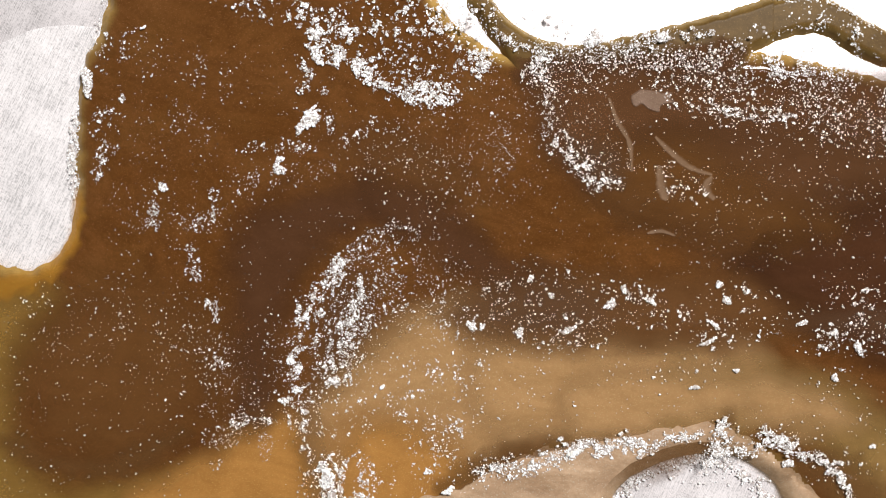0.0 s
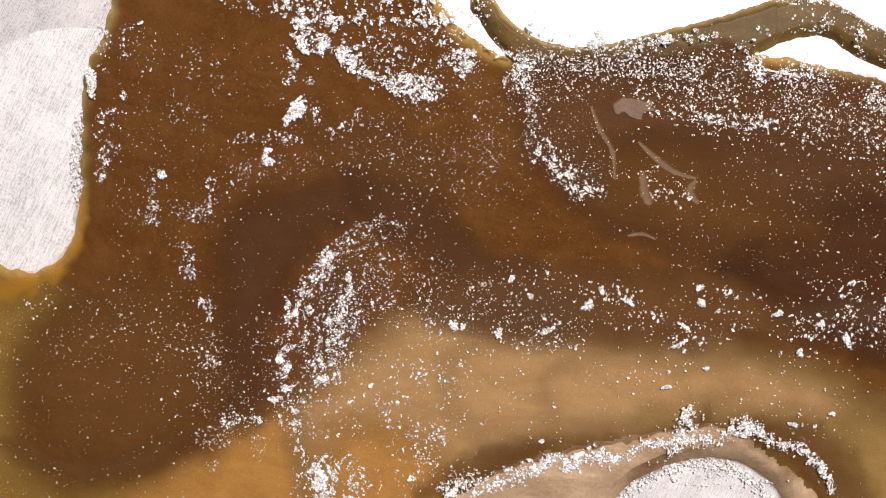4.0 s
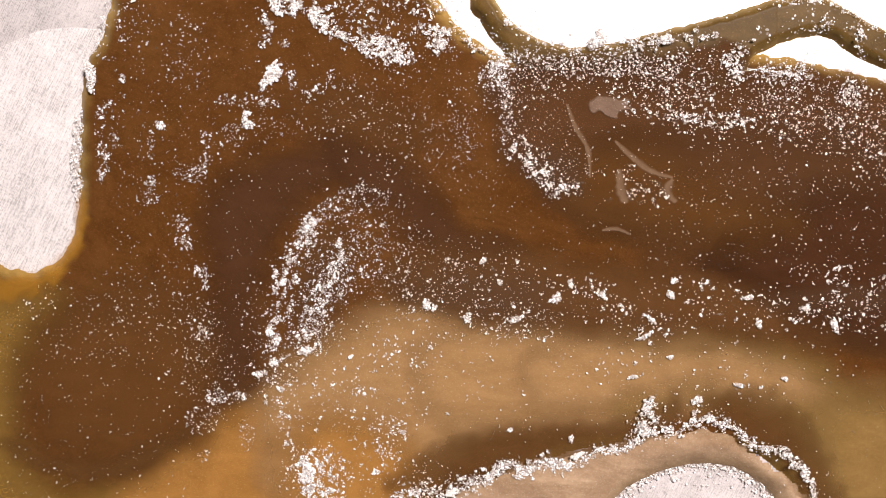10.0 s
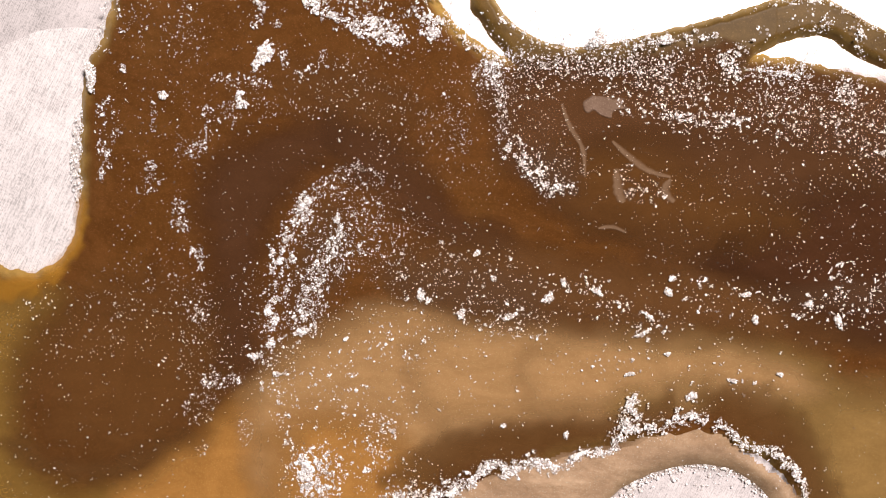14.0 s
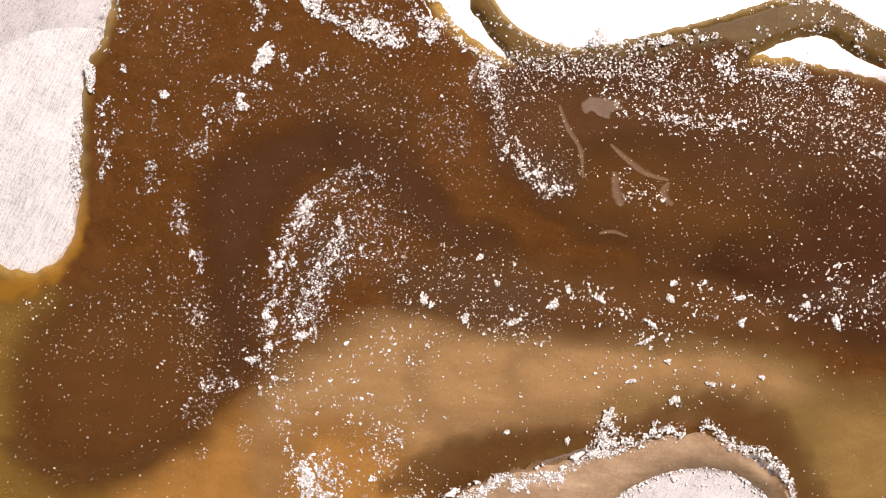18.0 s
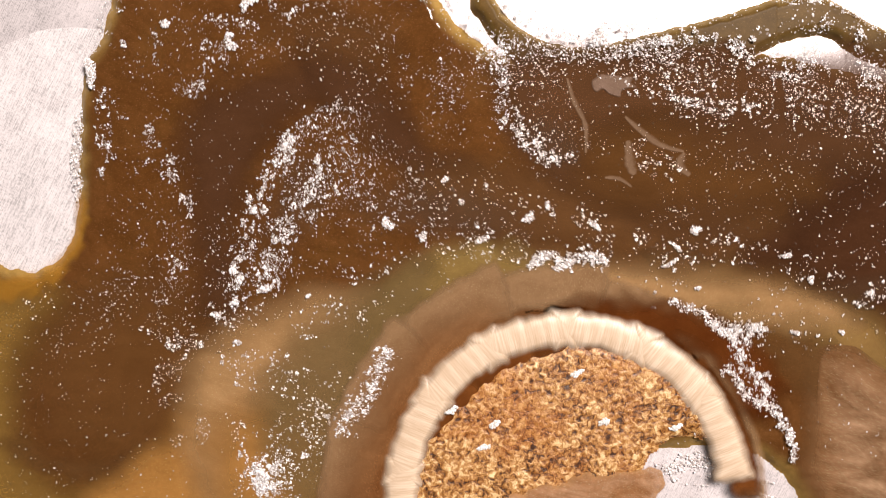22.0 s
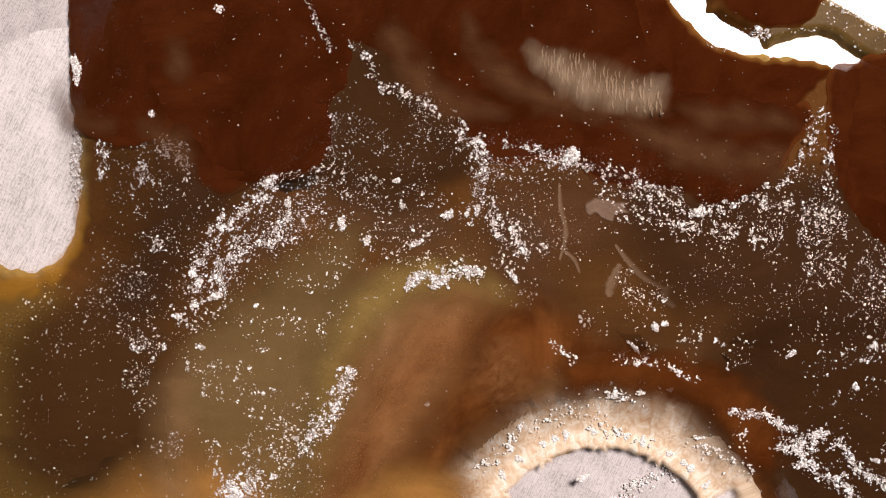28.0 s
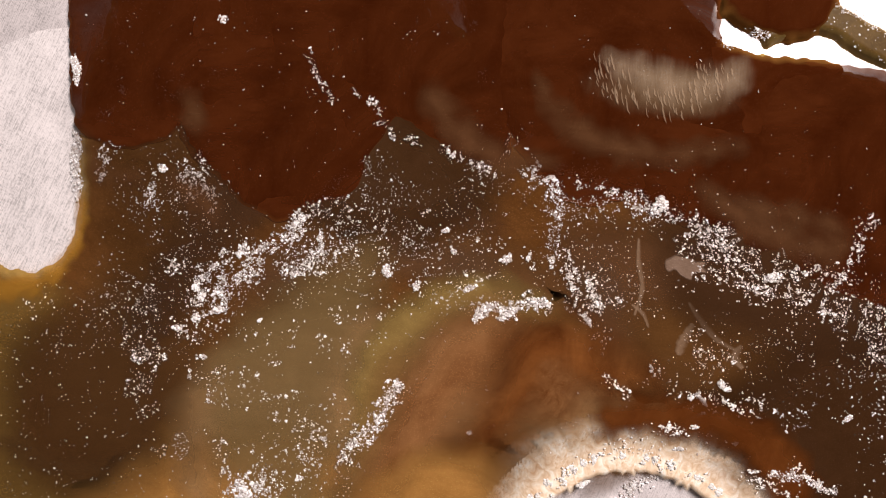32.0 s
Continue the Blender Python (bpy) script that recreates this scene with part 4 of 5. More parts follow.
pool([(1000, 120), (1100, 105), (1250, 112), (1405, 132), (1385, 200), (1330, 290), (1250, 325), (1200, 300), (1050, 292), (990, 200)],
     [(0, -60, -480, 0), (22.7, -60, -480, 0), (22.95, -110, -240, 0), (23.5, -160, -130, 0), (24, -55, -58, 0), (25, 0, 0, 0), (26.5, 15, 25, 0), (28, 15, 40, -5), (30, 60, 70, -10), (32, 115, 115, -14)], 74, "red-brown pool spreading below the bright strip of metal", up=0.00004)
pool([(830, -420), (850, -60), (870, 230), (1000, 282), (1250, 272), (1360, 215), (1410, 170), (1440, 128), (1400, 112), (1340, 108), (1280, 100), (1220, 78), (1178, 40), (1150, 0), (1135, -60), (1130, -420)],
     [(0, -120, -640, 0), (22.65, -120, -640, 0), (22.85, -80, -330, 0), (23, -40, -235, 0), (23.5, -20, -125, 0), (24, 0, -28, 0), (25, 0, 0, 0), (26.5, 20, -3, 0), (28, 40, -6, 0), (32, 60, -8, 0)], 75, "red-brown pool ending at a bright curved strip of metal", 26, -0.00002, 0.0, 2, M_LAP)
pool([(430, -420), (436, -60), (452, 110), (500, 105), (560, 130), (700, 200), (790, 258), (870, 250), (880, 100), (880, -420)],
     [(0, 300, -640, 0), (22.7, 300, -640, 0), (23, 300, -440, 0), (24, 270, -150, 0), (25, 240, -25, 0), (26.5, 150, -45, 0), (28, 60, -60, 0), (30, 40, -30, 0), (31, 0, 0, 0), (32, 25, 22, 0)], 76, "red-brown pool spreading over the brown liquid", up=0.00005)
pool([(1482, 122), (1470, 200), (1482, 330), (1540, 420), (1640, 470), (1740, 470), (1745, 160), (1600, 140)],
     [(0, 420, -20, 0), (23.6, 420, -20, 0), (24, 150, 0, 0), (25, 45, 8, 0), (26.5, 20, 4, 0), (28, 0, 0, 0), (30, -70, 40, 0), (32, -130, 60, 0)], 77, "red-brown pool arriving between powder rafts", up=0.00006)
pool([(1380, 130), (1340, 200), (1330, 330), (1400, 400), (1560, 420), (1740, 470), (1745, 160), (1600, 140), (1480, 122)],
     [(0, 520, 0, 0), (26, 420, -30, 0), (28, 150, -20, 0), (30, 30, -8, 0), (32, 0, 0, 0)], 78, "red-brown pool closing the last gap at the far corner", up=0.00007)
pool([(1205, -300), (1212, -20), (1230, 14), (1262, 40), (1312, 58), (1376, 54), (1412, 30), (1440, -60), (1440, -300)],
     [(0, -40, -420, 0), (22.7, -40, -420, 0), (23, -10, -90, 0), (23.5, 4, -30, 0), (24, 2, -10, 0), (25, 0, 0, 0), (28, 40, 4, 0), (32, 60, 14, 0)], 79, "red-brown film behind the bright strip of metal", 22, -0.0001, 0.0, 0, M_LAP)
K_SWIRL = murk("pale_swirl", (0.135, 0.060, 0.026), (0.065, 0.022, 0.008), 55, 0.8, (0.45, 1.9, 1), 0.3)
SWIRLS = [[(742, 120), (765, 190), (810, 250), (880, 282), (960, 270), (900, 240), (840, 200), (800, 140), (770, 100)], [(830, 40), (880, 100), (960, 150), (1060, 180), (1180, 186), (1170, 210), (1040, 215), (930, 190), (850, 130)],
          [(1100, 196), (1200, 180), (1300, 190), (1390, 170), (1370, 230), (1290, 245), (1180, 238)], [(1190, 130), (1270, 112), (1350, 118), (1380, 140), (1300, 152), (1220, 156)],
          [(330, 250), (360, 240), (410, 270), (430, 310), (400, 340), (370, 320)], [(180, 170), (200, 180), (225, 225), (280, 240), (270, 262), (220, 250), (185, 215)], [(400, 90), (430, 110), (440, 150), (415, 165), (395, 130)]]
for i, outline in enumerate(SWIRLS):
    swirl = sheet("sediment_cloud", outline, K_SWIRL, 0.0, THICK, 64, step=5, rough_edge=10, seed=120 + i, grow=18, swell=1.2)
    swirl.location.z = POOL_Z + 0.00015 + i * 0.00001
    tagged(swirl, "pale swirl inside the red-brown pool", "sediment", "drifting sediment", "stuff")
    o = rounded(outline).mean(0)
    adrift(swirl, o[0], o[1], True, park=700)
# two tan patches painting the bright reflections on the pool
reflection_haze = cloud("painted_reflection_haze", 1062, 148, 175, 58, -22, H_REFLECTION, POOL_Z + 0.00024, "soft tan haze painting reflections under the ripple glints")
carried(reflection_haze, [(0, -40, -420, 0), (23, -40, -420, 0), (24, 40, -330, 0), (25, 20, -200, 0), (26.5, -40, -40, 0), (28, 0, 0, 0), (30, 60, -5, 6), (32, 110, 15, 14)])
sheen = cloud("painted_reflection_haze", 1190, 150, 120, 56, -8, H_REFLECTION, POOL_Z + 0.00026, "soft tan haze painting reflections under the ripple glints")
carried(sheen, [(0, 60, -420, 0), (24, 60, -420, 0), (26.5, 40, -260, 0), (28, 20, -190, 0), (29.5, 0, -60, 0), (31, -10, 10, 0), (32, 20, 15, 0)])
# sheen of the ripples painted as cream streaks in this layer's colour
K_PAINTED_SHEEN = murk("painted_ripple_sheen", (0.56, 0.41, 0.28), (0.20, 0.11, 0.055), 190, 0.5, (2.4, 0.3, 1), 0.25)
gleam = sheet("painted_ripple_sheen", [(985, 78), (1050, 92), (1110, 128), (1170, 142), (1228, 146), (1224, 196), (1180, 200), (1105, 186), (1040, 158), (1005, 118)], K_PAINTED_SHEEN, 0.0, THICK, 60, step=3, grow=14, swell=1.3, rough_edge=9, seed=88)
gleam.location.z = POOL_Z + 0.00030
tagged(gleam, "cream sheen painted in fine streaks on the rippling pool", "ripple glints", kind="stuff")
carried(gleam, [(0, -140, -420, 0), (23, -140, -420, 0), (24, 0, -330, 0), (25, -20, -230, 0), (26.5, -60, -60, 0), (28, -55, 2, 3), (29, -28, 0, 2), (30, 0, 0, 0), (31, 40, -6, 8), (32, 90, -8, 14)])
# glints painted as short pale leaves on ripples: a ribbon opening into a crescent
ripples = tagged(new("painted_ripple_glints"), "short pale leaves painting glints on ripples of the red-brown pool", "ripple glints", kind="stuff")
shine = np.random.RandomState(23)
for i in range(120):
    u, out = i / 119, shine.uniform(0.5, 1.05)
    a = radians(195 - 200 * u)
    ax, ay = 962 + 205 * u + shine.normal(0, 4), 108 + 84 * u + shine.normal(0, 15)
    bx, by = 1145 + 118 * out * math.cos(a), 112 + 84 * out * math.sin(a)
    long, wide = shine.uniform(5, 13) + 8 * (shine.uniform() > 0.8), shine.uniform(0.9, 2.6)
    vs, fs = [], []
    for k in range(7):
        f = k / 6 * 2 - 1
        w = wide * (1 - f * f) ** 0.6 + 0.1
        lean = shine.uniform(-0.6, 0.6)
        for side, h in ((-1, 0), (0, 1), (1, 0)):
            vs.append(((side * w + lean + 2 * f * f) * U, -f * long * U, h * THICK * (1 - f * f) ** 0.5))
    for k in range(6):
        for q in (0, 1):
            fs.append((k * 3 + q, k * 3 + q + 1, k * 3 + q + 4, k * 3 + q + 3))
    ob = mesh_object("painted_glint", vs, fs, K_PAINTED_GLINT, at(ax, ay, POOL_Z + 0.00036 + i * 0.000002), ripples)
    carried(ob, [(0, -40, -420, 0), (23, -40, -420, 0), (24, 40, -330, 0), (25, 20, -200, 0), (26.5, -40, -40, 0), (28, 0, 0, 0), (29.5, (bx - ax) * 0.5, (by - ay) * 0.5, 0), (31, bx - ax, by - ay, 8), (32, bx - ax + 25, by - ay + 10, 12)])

# ---- white powder ----
CHIP_V = np.array([(1, 0, -0.2), (0, 1, -0.2), (-1, 0, -0.2), (0, -1, -0.2), (0, 0, 1)], float)
CHIP_F = np.array([(0, 1, 4), (1, 2, 4), (2, 3, 4), (3, 0, 4)])
SIX = np.arange(6) * math.pi / 3
DOME_V = np.concatenate([np.stack([np.cos(SIX), np.sin(SIX), SIX * 0 - 0.2], -1), np.stack([0.68 * np.cos(SIX + 0.5), 0.68 * np.sin(SIX + 0.5), SIX * 0 + 0.72], -1), [(0, 0, 1)]])
DOME_F = np.array([f for i in range(6) for j in [(i + 1) % 6] for f in ((i, j, 6 + i), (j, 6 + j, 6 + i), (6 + i, 6 + j, 12))])
rng = np.random.RandomState(11)


def grains(name, pts, size, z, origin, label, group, kind="stuff", category="powder", tall=0.32, material=M_POWDER, lift=None):
    """Crumbs of powder as one object; pts in plan units, size the radius of each, lift how high each lies in the heap."""
    pts, size = np.asarray(pts, float), np.asarray(size, float)
    lift = np.zeros(len(pts)) if lift is None else lift
    vs, fs, n = [], [], 0
    for pick, bv, bf, low, high in ((size < 1.1, CHIP_V, CHIP_F, 0.75, 1.4), (size >= 1.1, DOME_V, DOME_F, 0.8, 1.25)):
        k = int(pick.sum())
        if not k:
            continue
        s = size[pick]
        v = bv[None] * rng.uniform(low, high, (k, *bv.shape))
        v = v * np.stack([s * rng.uniform(0.9, 1.5, k), s * rng.uniform(0.7, 1.05, k), s * tall], -1)[:, None]
        a = rng.uniform(0, 6.3, k)[:, None]
        c, q = np.cos(a), np.sin(a)
        p = pts[pick]
        x = v[..., 0] * c - v[..., 1] * q + (p[:, 0] - origin[0])[:, None]
        y = v[..., 0] * q + v[..., 1] * c - (p[:, 1] - origin[1])[:, None]
        vs.append((np.stack([x, y, v[..., 2] + (s * 0.1 + lift[pick])[:, None]], -1) * U).reshape(-1, 3))
        fs.append((bf[None] + n + np.arange(k)[:, None, None] * len(bv)).reshape(-1, 3))
        n += k * len(bv)
    ob = mesh_object(name, np.concatenate(vs), np.concatenate(fs), material, at(origin[0], origin[1], z))
    return tagged(ob, label, category, group, kind)


def flocs(seeds, turn, r, most=26, stretch=1.5, tail=1.1):
    """Crumbs that hang together: from every seed a branching chain of a random number of grains, drawn out along turn.
    Gives places, radii and, for each grain, the seed it belongs to."""
    k = len(seeds)
    if not k:
        return np.zeros((0, 2)), np.zeros(0), np.zeros((0, 2))
    count = np.minimum(most, np.floor(rng.uniform(0.0005, 1, k) ** (-1 / tail))).astype(int)
    m = int(count.max())
    pos, rad = np.zeros((k, m, 2)), 0.78 * r * np.exp(rng.normal(0, 0.45, (k, m))) * (1 + 0.25 * (count > 6))[:, None]
    pos[:, 0] = seeds
    ca, sa = np.cos(turn), np.sin(turn)
    for i in range(1, m):
        parent = np.floor(i * rng.uniform(0, 1, k) ** 0.8).astype(int)
        a = rng.uniform(0, 6.283, k)
        d = (rad[np.arange(k), parent] + rad[:, i]) * rng.uniform(0.75, 1.25, k)
        u, w = d * np.cos(a) * stretch, d * np.sin(a) * (0.9 if stretch > 1.2 else 1)
        pos[:, i] = pos[np.arange(k), parent] + np.stack([u * ca - w * sa, u * sa + w * ca], -1)
    keep = np.arange(m)[None] < count[:, None]
    home = np.repeat(np.asarray(seeds)[:, None], m, 1)
    return pos[keep], np.clip(rad[keep], 0.42, 3.0), home[keep]


def lace(points, width, n, r=0.85, most=26, stretch=1.5, gaps=0.5, tail=1.1):
    """Powder strewn along a line in curled flocs; width: the scatter, one number or one at each end; gaps: how much of it is torn away."""
    c = rounded(points, 12, False)
    seg = np.concatenate([[0], np.cumsum(np.linalg.norm(np.diff(c, axis=0), axis=1))])
    u = rng.uniform(0, seg[-1], n)
    p = np.stack([np.interp(u, seg, c[:, 0]), np.interp(u, seg, c[:, 1])], -1)
    ahead = np.stack([np.interp(u + 4, seg, c[:, 0]), np.interp(u + 4, seg, c[:, 1])], -1) - np.stack([np.interp(u - 4, seg, c[:, 0]), np.interp(u - 4, seg, c[:, 1])], -1)
    turn = np.arctan2(ahead[:, 1], ahead[:, 0])
    w = np.interp(u, (0, seg[-1]), (width, width) if isinstance(width, (int, float)) else width)
    off = rng.normal(0, 1, n) * w
    p = p + np.stack([-np.sin(turn), np.cos(turn)], -1) * off[:, None] + rng.normal(0, 2, (n, 2))
    thin = 0.6 * wobble(p[:, 0], p[:, 1], 34, 61) + 0.4 * wobble(p[:, 0], p[:, 1], 14, 62)
    keep = rng.uniform(size=n) > gaps * np.clip(0.9 + 2.2 * thin, 0, 1)
    return flocs(p[keep], turn[keep] + rng.normal(0, 0.35, int(keep.sum())), r, most, stretch, tail)


def dust(x, y, rx, ry, turn, n, r=0.75, most=7, tail=1.5, soft=0.55):
    """Loose specks over a soft-edged ellipse."""
    k, a = rng.uniform(0, 1, n) ** soft, rng.uniform(0, 6.283, n)
    px, py, t = k * rx * np.cos(a), k * ry * np.sin(a), radians(turn)
    p = np.stack([x + px * math.cos(t) + py * math.sin(t), y - px * math.sin(t) + py * math.cos(t)], -1)
    return flocs(p, rng.uniform(0, 6.3, n), r, most, 1.1, tail)


def field(x0, y0, x1, y1, n, r=0.7):
    p = np.stack([rng.uniform(x0, x1, n), rng.uniform(y0, y1, n)], -1)
    return flocs(p, rng.uniform(0, 6.3, n), r, 4, 1.1, 2.0)


def cluster(x, y, rx, ry, turn, mean=1.3):
    """One firm clump: crumbs heaped in an uneven ellipse. Gives places, radii and heights."""
    n = int(rx * ry * 2.6 / mean) + 8
    r, a = np.sqrt(rng.uniform(0, 1, n)), rng.uniform(0, 6.28, n)
    k = 0.95 + 0.26 * np.sin(2 * a + x) + 0.2 * np.sin(3 * a + y) + 0.14 * np.sin(7 * a + x) + 0.1 * np.sin(13 * a)
    px, py = r * k * rx * np.cos(a), r * k * ry * np.sin(a)
    t = radians(turn)
    high = (1 - r * r) * min(rx, ry) * 0.22
    return np.stack([x + px * math.cos(t) + py * math.sin(t), y - px * math.sin(t) + py * math.cos(t)], -1), np.clip(mean * np.exp(rng.normal(0, 0.35, n)), 0.6, 3.4), high


def strew(parts, cell, z, label, group, late=False, still=False, park=0, material=M_POWDER):
    """Split strewn powder into small patches, each a rigid piece that drifts with the liquid under it."""
    p, s, home = (np.concatenate([a[i] for a in parts]) for i in range(3))
    raft = tagged(new("powder_raft"), label, "powder", group, "stuff")
    key = np.floor(home / cell + 0.35 * np.stack([wobble(home[:, 0], home[:, 1], cell * 2.5, 63), wobble(home[:, 1], home[:, 0], cell * 2.5, 64)], -1)).astype(int)
    for k in np.unique(key, axis=0):
        pick = (key == k).all(1)
        o = p[pick].mean(0)
        ob = grains("patch", p[pick], s[pick], z, o, "", "", "", "", material=material)
        ob.parent = raft
        if not still:
            adrift(ob, o[0], o[1], late, park=park)


ZP = max(LEVEL + 0.00033, TOP + 0.00001)

RAFT = "white powder raft of fine crumbs floating on brown liquid"
SPECK = "sparse white powder specks floating on brown liquid"
# the hooked raft: two strands, a faint rim over them and loose specks between
strew([lace([(560, 385), (545, 410), (528, 440)], 9, 260, 0.9, 40, 1.8, 0.35), lace([(520, 450), (503, 500), (498, 540), (480, 590), (486, 620), (478, 645), (458, 668)], 12, 460, 0.95, 40, 1.7, 0.55),
       lace([(614, 440), (598, 475), (583, 505), (560, 545), (545, 580), (535, 622)], (13, 17), 980, 0.85, 34, 1.9, 0.5), lace([(606, 455), (575, 515), (545, 600)], 26, 420, 0.7, 10, 1.8, 0.3),
       lace([(545, 415), (575, 368), (605, 345), (640, 332), (672, 342), (694, 362)], 4, 230, 0.65, 6, 1.4, 0.3), lace([(520, 450), (560, 390), (600, 355)], 9, 200, 0.65, 8, 1.6, 0.3),
       dust(620, 430, 75, 110, -20, 330, 0.7), dust(640, 400, 50, 60, 0, 90, 1.0, 14), dust(480, 600, 50, 120, 20, 160, 0.7)], 42, ZP, RAFT, "powder rafts")
strew([lace([(497, 740), (505, 765), (515, 790)], 7, 80, 0.9, 18, 1.4), lace([(530, 800), (540, 830), (552, 865), (580, 890)], 13, 330, 0.9, 40, 1.3, 0.3), lace([(588, 800), (592, 830), (600, 880)], 11, 190, 0.95, 30, 1.3, 0.4),
       dust(560, 840, 70, 60, 0, 260, 0.75), dust(560, 920, 70, 50, 0, 300, 0.9, 30)], 48, ZP, RAFT, "powder rafts")
strew([dust(620, 680, 150, 120, -20, 420, 0.75, 10, 1.35), dust(690, 775, 34, 45, 0, 130, 0.9, 22, 1.1), dust(670, 790, 50, 70, 20, 90, 0.8), dust(495, 700, 36, 46, 0, 120, 0.8, 12), dust(560, 700, 90, 50, 0, 120, 0.75),
       dust(720, 610, 70, 50, 0, 110, 0.85, 12), dust(645, 695, 24, 12, 0, 40, 0.9, 12), dust(790, 660, 90, 80, 0, 60, 0.85, 8), dust(720, 850, 90, 50, 0, 130, 0.75)], 62, ZP, SPECK, "powder specks")
# the belt of crumbs across the middle
strew([dust(830, 500, 160, 45, -8, 170, 0.75, 9), dust(905, 565, 95, 36, -8, 340, 0.65, 12, 1.3), dust(830, 520, 190, 90, -10, 400, 0.55, 4, 1.8), dust(680, 440, 80, 90, 0, 160, 0.55, 4, 1.8), dust(855, 470, 75, 22, 0, 44, 0.9, 16, 1.1), dust(740, 530, 54, 36, 0, 44, 0.95, 16, 1.1), dust(1025, 500, 64, 18, 0, 40, 0.95, 20, 1.1),
       dust(1055, 535, 60, 40, -10, 130, 0.8, 14), dust(1145, 575, 70, 34, -10, 110, 0.85, 16), dust(1190, 512, 80, 30, 0, 50, 0.9, 18), dust(1320, 535, 110, 40, 0, 110, 0.85, 14), dust(1250, 560, 180, 50, 0, 140, 0.7),
       dust(1445, 548, 96, 26, 0, 90, 0.9, 22, 1.15), dust(1485, 492, 96, 24, -6, 100, 0.9, 20, 1.15), dust(1500, 555, 100, 40, 0, 240, 0.7, 10), dust(1080, 640, 110, 40, 0, 70, 0.9, 14), dust(1280, 690, 110, 40, 0, 60, 0.95, 14),
       dust(1400, 640, 200, 70, 0, 60, 0.8, 8), dust(950, 680, 200, 90, 0, 90, 0.7, 6), dust(690, 450, 60, 60, 0, 90, 0.8, 8), dust(1590, 540, 60, 60, 0, 120, 0.8)], 52, ZP, SPECK, "powder belt")
# fine specks over all the open liquid
strew([field(210, 0, 900, 340, 900, 0.62), field(680, 300, 1600, 480, 800, 0.62), field(360, 280, 740, 480, 260, 0.62), field(860, 590, 1600, 900, 330, 0.7), field(1000, 220, 1600, 330, 420, 0.65),
       field(640, 120, 900, 330, 380, 0.6), field(1150, 320, 1600, 470, 300, 0.75), field(460, 480, 900, 880, 260, 0.62), dust(560, 500, 80, 160, -20, 520, 0.5, 4, 1.8), dust(420, 620, 70, 130, 0, 300, 0.5, 4, 1.8), dust(720, 480, 110, 90, 0, 330, 0.5, 4, 1.8), dust(720, 200, 150, 90, 0, 330, 0.55), dust(560, 190, 120, 60, 0, 200, 0.55)], 110, ZP - 0.00002, SPECK, "powder specks", material=M_DAMP)
strew([field(10, 520, 340, 880, 520, 0.62), dust(200, 560, 170, 90, 0, 420, 0.62), field(200, 10, 370, 500, 420, 0.62), dust(325, 100, 40, 75, 0, 130, 0.75), field(-20, 560, 60, 880, 60, 0.6)], 110, ZP - 0.00002, SPECK, "powder specks", material=M_DAMP)
strew([lace([(365, 232), (369, 262), (365, 292), (340, 305)], 5, 90, 0.85, 16, 1.4), dust(338, 306, 30, 18, 0, 100, 0.7, 8), lace([(328, 380), (322, 410), (330, 445)], 6, 130, 0.85, 16, 1.5), lace([(352, 475), (360, 495), (366, 512)], 6, 60, 1.0, 20, 1.2),
       dust(360, 590, 16, 16, 0, 50, 0.85, 14), dust(370, 640, 46, 110, 8, 300, 0.65, 8), dust(385, 702, 22, 14, 0, 90, 0.8, 12), dust(424, 702, 22, 10, 0, 60, 0.75, 10), dust(360, 742, 36, 26, 30, 130, 0.65, 8), dust(268, 325, 10, 16, 0, 40, 0.9, 14),
       dust(262, 350, 20, 16, 0, 60, 0.8), dust(268, 255, 6, 34, 0, 40, 0.75), dust(330, 560, 60, 140, 0, 160, 0.6), dust(438, 770, 14, 30, 0, 70, 0.6), dust(362, 805, 12, 12, 0, 24, 0.8)],
      50, ZP, "loose column of white powder specks on brown liquid", "powder specks")
strew([lace([(216, 10), (212, 40), (210, 70)], 4, 34, 0.95, 18, 1.4), lace([(190, 35), (180, 70), (188, 110)], 6, 60, 0.9, 16, 1.4), dust(217, 138, 5, 8, 0, 20, 1.0, 16), lace([(200, 183), (188, 192), (178, 212)], 5, 46, 0.95, 22, 1.2), dust(190, 235, 24, 70, 0, 100, 0.7, 7),
       lace([(183, 250), (184, 280), (180, 325)], 5, 80, 0.8, 12, 1.5), dust(240, 45, 30, 50, 0, 50, 0.8, 12), dust(205, 248, 8, 5, 0, 16, 0.9, 12)], 60, ZP, SPECK, "powder specks")
strew([lace([(456, 12), (466, 30), (474, 52), (470, 70), (468, 86)], 4, 60, 1.1, 30, 1.3), dust(513, 134, 12, 26, 0, 36, 0.95, 18), dust(400, 178, 22, 10, 0, 34, 0.9, 16), dust(440, 180, 34, 16, 0, 50, 0.85, 14), dust(478, 185, 20, 10, 0, 22, 0.9, 14),
       lace([(592, 122), (576, 150), (556, 165), (540, 178)], 4, 60, 0.85, 12, 1.3), dust(445, 235, 70, 26, 10, 110, 0.6, 6), dust(405, 235, 40, 40, 0, 50, 0.7, 8), dust(505, 78, 10, 8, 0, 24, 0.9, 14)], 60, ZP, RAFT, "powder rafts")
